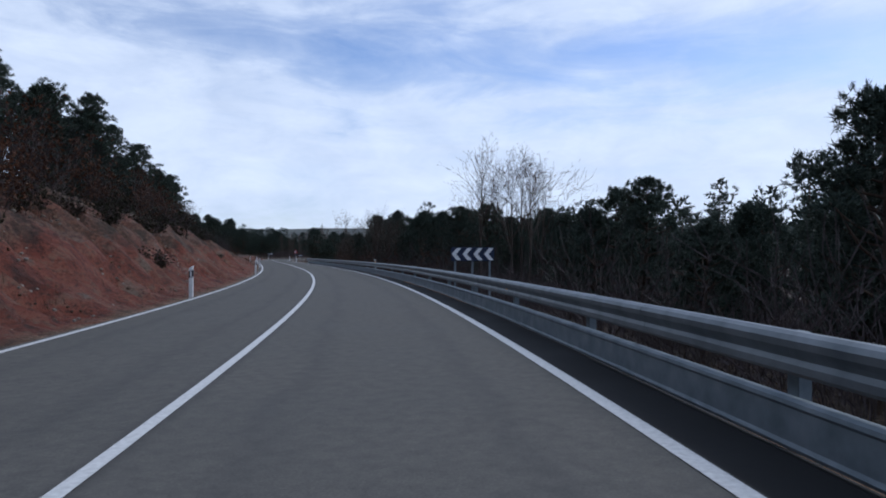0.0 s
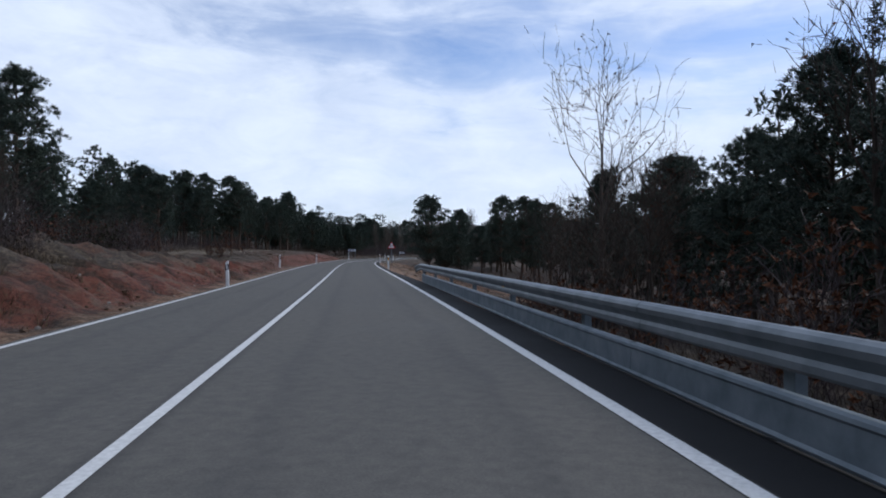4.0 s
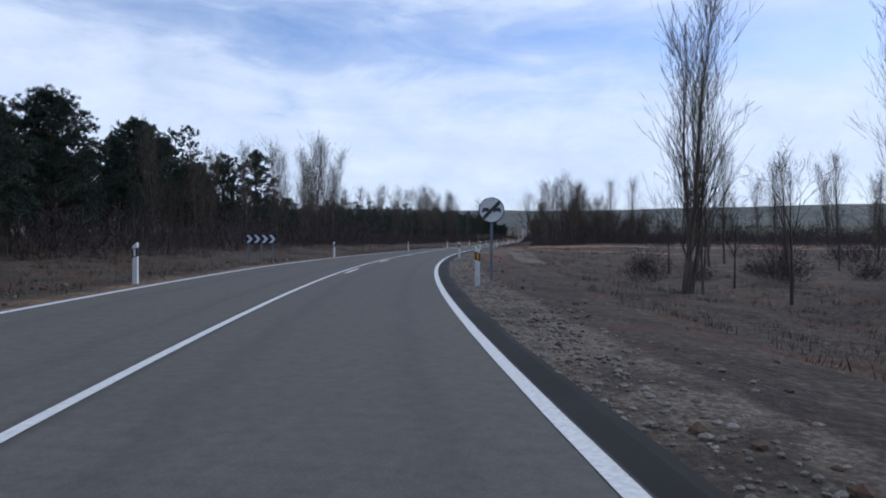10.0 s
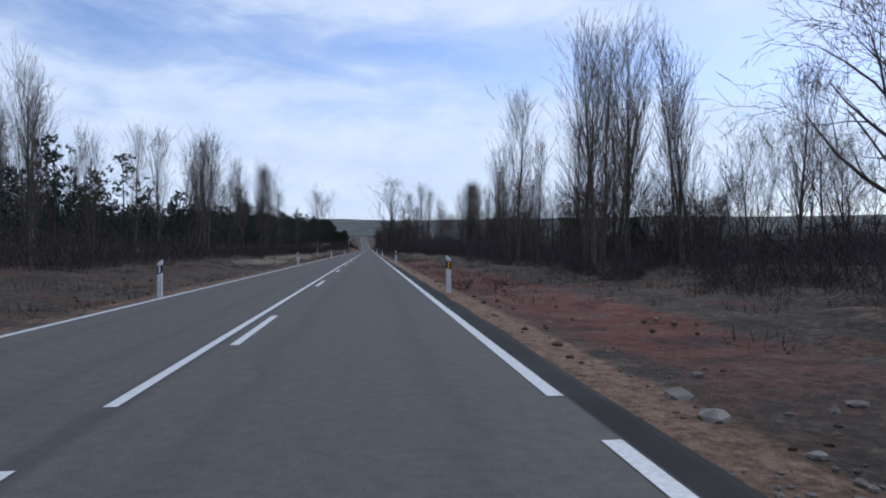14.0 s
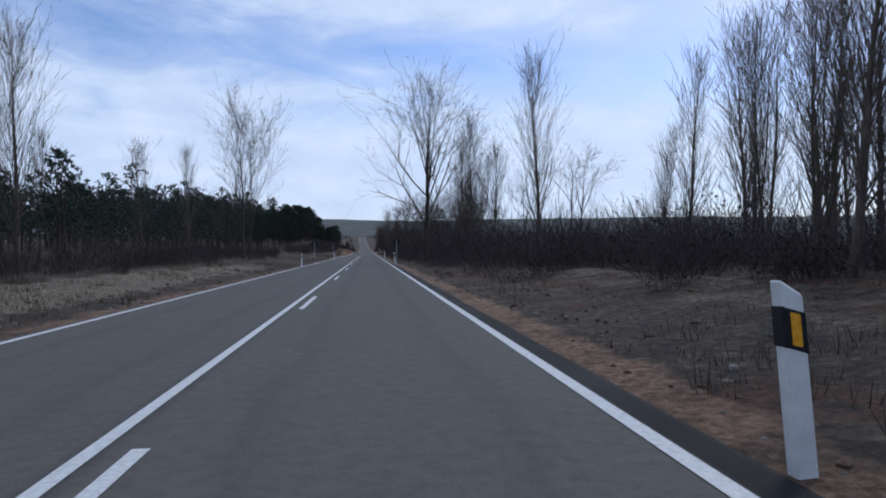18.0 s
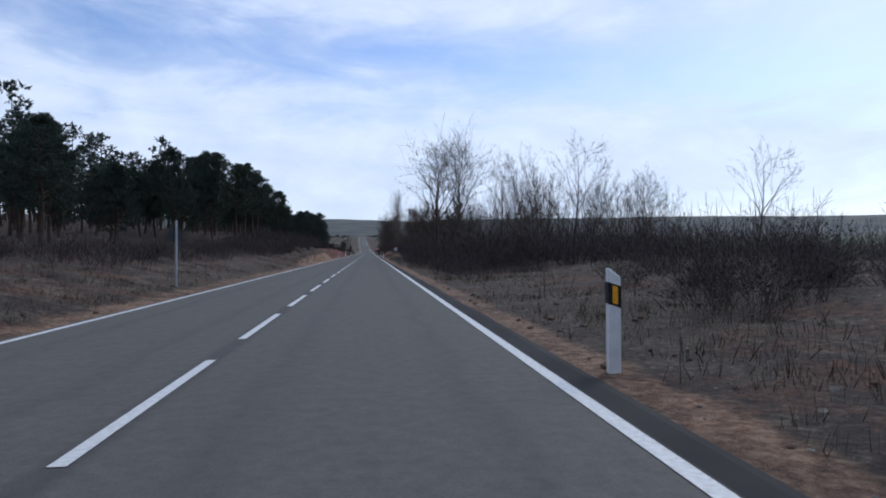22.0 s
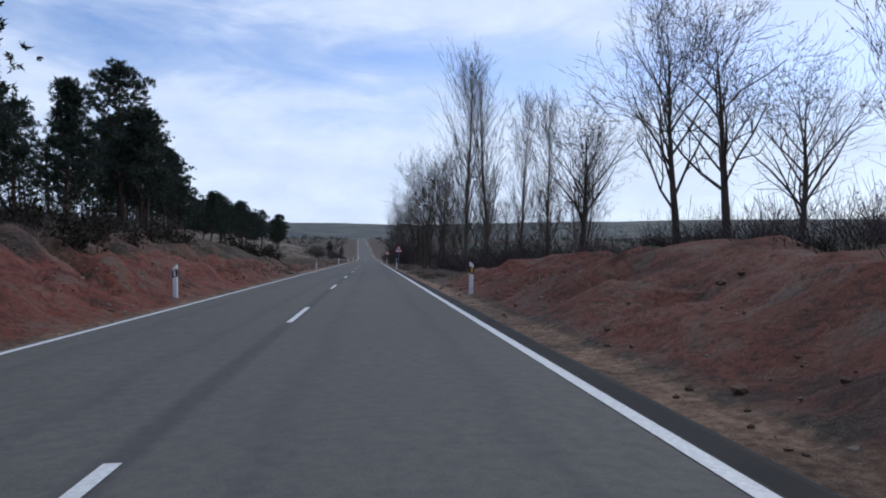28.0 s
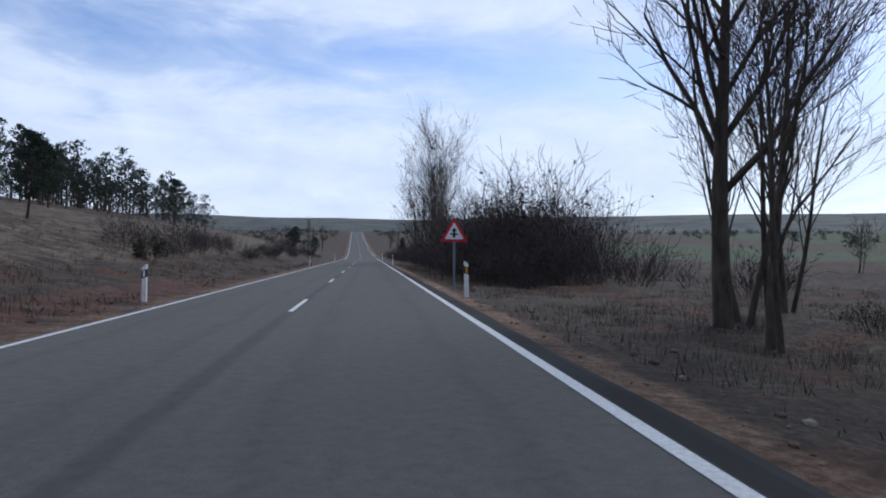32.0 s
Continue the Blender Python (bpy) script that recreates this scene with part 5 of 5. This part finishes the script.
grove(BUSHES + SCRUBS, 470, 600, -13, -8.2, 4.2, (.4, .7), 28)
# ---- cutting and after it ----
grove(PINES, 604, 664, -22, -10.5, 5.0, (.7, 1.0), 29)
plant(PINES[3], rooted(657.7, -11.4, 1.0)), plant(PINES[4], rooted(661, -13, .8)), plant(PINES[1], rooted(650, -16.5, .9)), plant(PINES[0], rooted(666, -13.2, .85))
grove(SCRUBS + BUSHES, 540, 602, -13, -6.9, 2.3, (.45, .75), 130)
grove(SCRUBS, 602, 690, -11.5, -6.8, 3.2, (.6, 1.1), 30)
grove(SCRUBS + BUSHES, 600, 655, 8.6, 11, 2.6, (.35, .5), 31)
grove(LEAFY, 600, 634, 9.6, 14, 4.2, (.85, 1.1), 32)
for s, d, k, size in ((646.5, 13.5, 2, 1.35), (648.5, 20, 0, 1.3), (640, 12, 1, 1.1), (652, 11.3, 0, 1.1)):
    plant(BROAD[k], rooted(s, d, size))
for s, d, k, size in ((660, 13.9, 3, .8), (670.5, 10.2, 2, 1.15), (671, 12.5, 1, 1.15), (678.6, 9.4, 0, 1.5), (671, 14.7, 0, 1.1), (682, 11.5, 3, .85)):
    plant(POPLARS[k], rooted(s, d, size))
plant(BUSHES[2], rooted(656, 9.6, .95)), plant(BUSHES[0], rooted(658.5, 11.5, 1.0)), plant(BUSHES[1], rooted(653, 10.8, .95)), plant(BUSHES[2], rooted(662, 10.2, .8)), plant(LEAFY[0], rooted(657.5, 10.8, .95)), plant(LEAFY[2], rooted(655, 12.4, .95))
grove(BUSHES, 655, 684, 7.6, 14, 2.6, (.5, .95), 33)
grove(BUSHES + SCRUBS, 684, 704, 7.6, 14, 3.2, (.25, .45), 143)
for s, d, k, size in ((669, -15.5, 5, 1.05), (673, -18, 3, 1.05), (678, -15.5, 1, 1.08), (683, -15.8, 3, .98), (689, -17.5, 0, 1.0), (694, -15.4, 4, .95), (700, -15.8, 2, 1.08), (706, -17, 0, 1.0), (712, -15.6, 1, .95), (719, -17.2, 3, .9), (726, -16.4, 0, .95), (733, -19, 2, 1.0), (740, -17.5, 5, .9), (747.4, -15.6, 0, 1.1), (749.6, -16.2, 2, 1.0), (757, -17, 1, .9), (765, -18, 0, .85),
                      (676, -22, 3, 1.0), (685, -23, 5, 1.0), (695, -21, 1, 1.0), (703, -22, 3, .95), (713, -22, 0, .95), (722, -23, 2, .9), (731, -25, 1, .9), (741, -24, 3, .9), (752, -23, 1, .9), (761, -24, 0, .9), (772, -27, 2, .9), (781, -24, 0, .8), (790, -29, 3, .85), (800, -33, 1, .9)):
    plant(PINES[k], rooted(s, d, size * .84))
for s, d, k, size in ((694, 10.6, 0, .8), (703, 7.7, 1, 1.6), (703.9, 8.3, 0, 1.5), (700.3, 9.6, 0, 1.6), (688, 11.2, 1, 1.15), (734.5, 8.4, 0, 1.0), (738.8, 10.4, 1, 1.15), (741, 12.5, 0, 1.1), (736.5, 14.5, 1, .9)):
    plant(UPRIGHT[k], rooted(s, d, size))
for s, d, k, size in ((689, 13.2, 3, 1.1), (713.9, 8.3, 3, .42), (714.6, 9.0, 3, .4), (748.7, 27.2, 2, 1.45), (707.6, 10.2, 2, 1.4), (737.4, 8.9, 2, 1.55), (731.8, 9.3, 0, 1.5), (745, 21, 3, .5), (760, 30, 3, .5), (685.5, 9.1, 3, 1.0)):
    plant(BROAD[k], rooted(s, d, size))
grove(BUSHES, 728, 737, 9.5, 14, 3.0, (.3, .5), 135)
plant(BUSHES[1], rooted(745, 14.5, .9)), plant(BUSHES[3], rooted(752, 8.4, .7)), plant(BUSHES[0], rooted(740, 19, .9))
for s, d, k, size in ((760, 9, 0, 2.0), (764, 11.5, 2, 2.2), (767.5, 9.2, 1, 2.3), (771, 12.5, 0, 2.3), (774, 9.8, 2, 1.9), (779, 11, 1, 2.0)):
    plant(BUSHES[k], rooted(s, d, size))
grove(BUSHES, 754, 800, 6.4, 13, 2.6, (.9, 1.5), 35)
plant(BROAD[2], rooted(807.7, 7.4, 1.0)), plant(POPLARS[3], rooted(804, 9, 1.1)), plant(UPRIGHT[0], rooted(796, 9.2, 1.7)), plant(UPRIGHT[1], rooted(800, 8.4, 1.65)), plant(UPRIGHT[1], rooted(812, 9, 1.5)), plant(POPLARS[0], rooted(790.5, 9, .8)), plant(BROAD[3], rooted(790, 9, .9))
grove(BUSHES, 800, 870, 6, 11, 4.6, (.6, 1.0), 37)
grove(BUSHES + SCRUBS, 755, 850, -12, -6.8, 4.0, (.5, .9), 39)
for s, d, k, size in ((834, -29, 0, 1.0), (845, -12, 2, .6), (858, -9, 0, .5), (870, -14, 1, .6), (885, 10, 4, .7)):
    plant(PINES[k], rooted(s, d, size))
for s, d, k, size in ((868, -11, 1, .6), (905, -10, 0, .55), (930, -14, 2, .5), (890, 9, 3, .6), (925, 9, 1, .6)):
    plant(POPLARS[k], rooted(s, d, size))

# ---- woods and thickets farther off ----
merged("pine_wood", "dense dark pine plantation behind the nearest trees", "woodland", [
    (-60, 122, -70, -24, 5.2, (.9, 1.25), 201), (122, 160, -75, -28, 5.0, (.95, 1.25), 209), (160, 205, -75, -24, 5.0, (1.0, 1.3), 219), (-40, 118, 22, 80, 4.8, (.75, 1.2), 202), (128, 215, 31, 90, 5.0, (.85, 1.25), 203), (112, 168, 21, 31, 4.4, (.65, .95), 213), (205, 272, -80, -21, 4.2, (.95, 1.2), 204), (272, 330, -80, -20, 4.6, (.6, .82), 214),
    (300, 486, -60, -16, 3.6, (.5, .85), 205), (486, 670, -75, -23, 4.8, (.9, 1.3), 206), (770, 905, -72, -38, 4.6, (.85, 1.15), 207), (670, 730, -60, -30, 6.0, (.7, .95), 208)],
    [far_pine(301, 8.4, 2.4, 4.2), far_pine(302, 9.2, 3.0, 4.0), far_pine(303, 7.6, 1.8, 4.4)], [PINE_BARK, NEEDLES])
merged("thicket", "dense leafless brown thicket behind the roadside bushes", "thicket", [
    (384, 425, 9.8, 24, 2.2, (.45, .95), 211), (425, 479, 8.6, 24, 2.0, (.5, 1.1), 261), (479, 508, 12, 26, 2.6, (.3, .5), 244), (508, 552, 8.8, 24, 2.1, (.5, 1.0), 245), (552, 604, 7.0, 24, 1.6, (.38, .72), 231), (300, 345, 15, 30, 2.3, (.4, .8), 212), (292, 345, 9.5, 15, 1.7, (.14, .34), 252), (500, 604, -13, -7, 1.5, (.22, .5), 246), (345, 362, 12, 30, 2.0, (.4, .95), 242), (362, 384, 9.8, 30, 2.0, (.4, .9), 262), (120, 215, -40, -16, 3.2, (.3, .6), 243), (300, 384, 30, 60, 5.0, (.3, .8), 232), (226, 300, -18, -9.5, 2.2, (.4, .95), 213), (300, 470, -18, -10.5, 2.1, (.3, .7), 263), (285, 345, 26, 75, 4.2, (.5, 1.1), 264), (246, 290, 40, 90, 5.5, (.4, .9), 265), (215, 262, 26, 60, 4.0, (.4, .7), 214),
    (600, 652, 11, 24, 3.4, (.35, .7), 215), (606, 656, 8.6, 11.5, 1.2, (.24, .42), 255), (602, 662, -13.5, -9, 1.5, (.2, .45), 256), (652, 684, 9, 22, 2.2, (.35, .75), 247), (684, 712, 8, 14, 1.9, (.12, .26), 253), (716, 742, 6.6, 11, 1.4, (.1, .2), 254), (454, 479, 5.7, 9, 1.15, (.18, .42), 248), (400, 454, 5.7, 9.5, 1.25, (.18, .4), 249), (504, 552, 5.6, 9, 1.15, (.18, .42), 250), (552, 604, 6.2, 9, 1.1, (.2, .45), 251), (752, 860, 8, 18, 3.0, (.6, 1.1), 216), (384, 600, 26, 60, 6.0, (.4, .7), 217), (60, 112, 8, 30, 3.0, (.4, .8), 218), (-6, 62, 7.5, 26, 2.5, (.5, 1.05), 258)],
    [thicket(311, 2.6, 3.4), thicket(312, 2.1, 3.0), thicket(313, 3.0, 3.2)], [BRUSH])


def weed(seed, height, width):
    """A low dry plant: dark stems and pale ones, in two slots."""
    out = []
    for k, stems in enumerate((2, 50)):
        rng, pieces, tips = bush_shape(seed + k * 7, height * (1 - .15 * k), width, stems, 0, 1.25)
        out.append(ribbons([(a, b, r * (.3 if k == 0 else .6), q * .4) for a, b, r, q in pieces], rng))
    return out


merged("weeds", "low dry weeds and dead stalks along the verges", "weeds", [
    (345, 470, 5.5, 10, 1.25, (.5, 1.2), 219), (470, 556, 5.2, 8.2, 1.0, (.6, 1.5), 220), (556, 604, 5.2, 11, 1.0, (.5, 1.2), 221), (292, 345, 6.5, 15, 1.35, (.4, 1.1), 222),
    (655, 760, 5.2, 15, 1.35, (.4, 1.1), 223), (160, 290, 7.4, 22, 1.7, (.4, 1.1), 224), (122, 480, -9.5, -5.2, 1.45, (.35, 1.0), 225), (536, 604, -13, -5.9, 1.15, (.5, 1.3), 226),
    (604, 800, -13, -5.6, 1.6, (.4, 1.0), 227), (40, 122, -13, -6.4, 1.4, (.4, 1.1), 228), (112, 165, 6.5, 18, 1.6, (.4, 1.1), 229), (-15, 40, -14, -8.0, 1.5, (.4, 1.1), 230), (-10, 112, 4.6, 9, 1.5, (.3, .7), 233)],
    [weed(331, .42, 1.3), weed(341, .32, 1.5), weed(351, .55, 1.1)], [BRUSH, STRAW])


# ---- dry grass, stones and litter on the verges ----
def make_grass():
    rng = np.random.default_rng(77)
    count = 72000
    s = rng.uniform(-15, 800, count)
    side = rng.choice([-1, 1], count)
    d = side * (4.3 + 15 * rng.uniform(0, 1, count) ** 1.6)
    patch = np.array([noise.noise(Vector((a * .16, b * .22, 5))) for a, b in zip(s, d)])
    bare = (side > 0) * (bell(s, 165, 290, 8) * (np.abs(d) < 7.6) + bell(s, 595, 652, 8) * (np.abs(d) < 7.6) * .8 + bell(s, 286, 300, 6) + bell(s, 108, 165, 8) * (np.abs(d) < 6.2) * .8)
    bare = bare + (side < 0) * (bell(s, -20, 80, 8) * (np.abs(d) < 7.6) * .85 + bell(s, 600, 660, 8) * (np.abs(d) < 7.4) * .7) + (np.abs(d) < 4.7) * .7
    keep = (patch > -.12) & (rng.uniform(0, 1, count) > bare)
    s, d = s[keep], d[keep]
    x, y = on_road(s, d)
    z = land(s, d, x, y)
    n, each = len(s), 8
    c = np.repeat(np.stack([x, y, z], 1), each, 0)
    c[:, :2] += rng.normal(0, .10, (n * each, 2))
    way = np.concatenate([rng.normal(0, .5, (n * each, 2)), np.ones((n * each, 1))], 1)
    way /= np.linalg.norm(way, axis=1, keepdims=True)
    tall = np.repeat(rng.uniform(.08, .30, n), each)[:, None] * rng.uniform(.6, 1.2, (n * each, 1))
    wide = np.stack([np.cos(a := rng.uniform(0, 6.283, n * each)), np.sin(a), a * 0], 1) * rng.uniform(.004, .011, (n * each, 1))
    verts = np.stack([c - wide - [0, 0, .08], c + wide - [0, 0, .08], c + way * tall], 1).reshape(-1, 3)
    ob = new("dry_grass", mesh_of("dry_grass", verts, np.arange(len(verts)).reshape(-1, 3), STRAW))
    tagged(ob, "tufts of pale dry winter grass on the verges", "grass", kind="stuff")


make_grass()


def stone_shape(rng, size):
    bm = bmesh.new()
    bmesh.ops.create_icosphere(bm, subdivisions=1, radius=size)
    for v in bm.verts:
        v.co = Vector((v.co.x * rng.uniform(.7, 1.3), v.co.y * rng.uniform(.6, 1.1), v.co.z * rng.uniform(.45, .8)))
    v = np.array([tuple(p.co) for p in bm.verts])
    bm.verts.index_update()
    f = np.array([[q.index for q in p.verts] for p in bm.faces])
    bm.free()
    return v, f


def make_stones():
    rng = np.random.default_rng(78)
    shapes = [stone_shape(rng, 1.0) for _ in range(6)]
    verts, faces, base = [], [], 0

    def lay(s, d, size):
        nonlocal verts, faces, base
        x, y, z = spot(s, d)
        v, f = shapes[int(rng.integers(6))]
        a = rng.uniform(0, 6.283)
        c, e = math.cos(a) * size, math.sin(a) * size
        verts.append(np.stack([x + v[:, 0] * c - v[:, 1] * e, y + v[:, 0] * e + v[:, 1] * c, z + .1 * size + v[:, 2] * size], 1))
        faces.append(f + base)
        base += len(v)
    for _ in range(7000):
        s = rng.uniform(-10, 745)
        side = rng.choice([-1, 1])
        lay(s, side * (3.95 + abs(rng.normal(0, 1.5))), rng.uniform(.012, .05) * rng.choice([1, 1, 1, 1.8]))
    ob = new("clods", mesh_of("clods", np.concatenate(verts), np.concatenate(faces), CLOD))
    tagged(ob, "small brown earth clods along the verges", "clods", kind="stuff")
    verts, faces, base = [], [], 0
    for _ in range(9000):
        lay(rng.uniform(166, 288), 3.7 + abs(rng.normal(0, .75)), rng.uniform(.010, .034) * rng.choice([1, 1, 1, 1.6]))
    for _ in range(1100):
        lay(rng.uniform(-20, 80), -4.2 - 5 * rng.uniform(0, 1) ** .8, rng.uniform(.02, .07))
    for _ in range(600):
        lay(rng.uniform(108, 170), 4.1 + abs(rng.normal(0, 2)), rng.uniform(.010, .036))
    for _ in range(700):
        lay(rng.uniform(285, 800), 4.1 + abs(rng.normal(0, 1.3)), rng.uniform(.015, .06))
    for _ in range(900):
        lay(rng.uniform(-10, 740), -4.0 - abs(rng.normal(0, 1.4)), rng.uniform(.015, .07))
    for _ in range(3000):
        lay(rng.uniform(-10, 745), 3.95 + abs(rng.normal(0, .5)), rng.uniform(.008, .028))
    ob = new("stones", mesh_of("stones", np.concatenate(verts), np.concatenate(faces), STONE))
    tagged(ob, "pale gravel and loose stones on the verge", "stones", kind="stuff")
    for s, d, size in ((289.7, 4.35, .17), (289.0, 4.28, .16), (289.3, 5.6, .10), (168.5, 6.6, .2), (146, 6.9, .16), (139.5, 5.9, .14), (166, 7.8, .26)):
        v, f = shapes[int(rng.integers(6))]
        rock = new("rock", mesh_of("rock", v * size * np.array([1, 1, .6]), f, STONE))
        rock.matrix_basis = stand(s, d, rng.uniform(0, 360), -.05 * size)
        tagged(rock, "pale flat rock lying on the red verge", "rock", "loose rocks")
    for s, d, size in ((574.4, 5.3, .55), (575.8, 5.5, .62), (573.0, 5.0, .36), (578.0, 5.2, .44), (570.2, 5.5, .42), (571.6, 5.0, .30), (580.6, 5.3, .5), (566.4, 5.2, .3), (563.8, 5.6, .34), (577.0, 6.1, .4)):
        v, f = shapes[int(rng.integers(6))]
        ledge = new("rock", mesh_of("rock", v * size * np.array([1.3, .6, .45]), f, TAN_ROCK))
        ledge.matrix_basis = stand(s, d, 80 + rng.uniform(-20, 20), .04) @ pose(0, 0, 0, 0, rng.uniform(8, 22), 0)
        tagged(ledge, "tan sandstone ledge jutting from the grassy bank", "rock", "sandstone ledges")


make_stones()


def far_clump(seed, size):
    rng = np.random.default_rng(seed)
    centres = rng.normal(size=(46, 3)) * np.array([.36, .36, .26]) * size + np.array([0, 0, .40 * size])
    return [blades(rng, centres, 4, .22 * size, .11 * size)]


merged("far_trees", "scattered dark trees and scrub on distant fields", "woodland", [
    (150, 600, 70, 150, 22, (.5, 1.2), 221), (640, 1100, -150, -76, 20, (.5, 1.3), 222), (930, 1500, -62, -12, 15, (.4, 1.0), 223), (900, 1500, 12, 62, 15, (.4, 1.0), 224),
    (430, 640, 226, 232, 7.5, (.9, 1.4), 230), (600, 1500, 90, 150, 46, (.3, .6), 228), (300, 1600, 190, 420, 30, (.7, 1.6), 225), (600, 1600, -420, -150, 28, (1.0, 2.0), 226)],
    [far_clump(321, 3.0), far_clump(322, 2.4), far_clump(323, 3.6)], [NEEDLES])
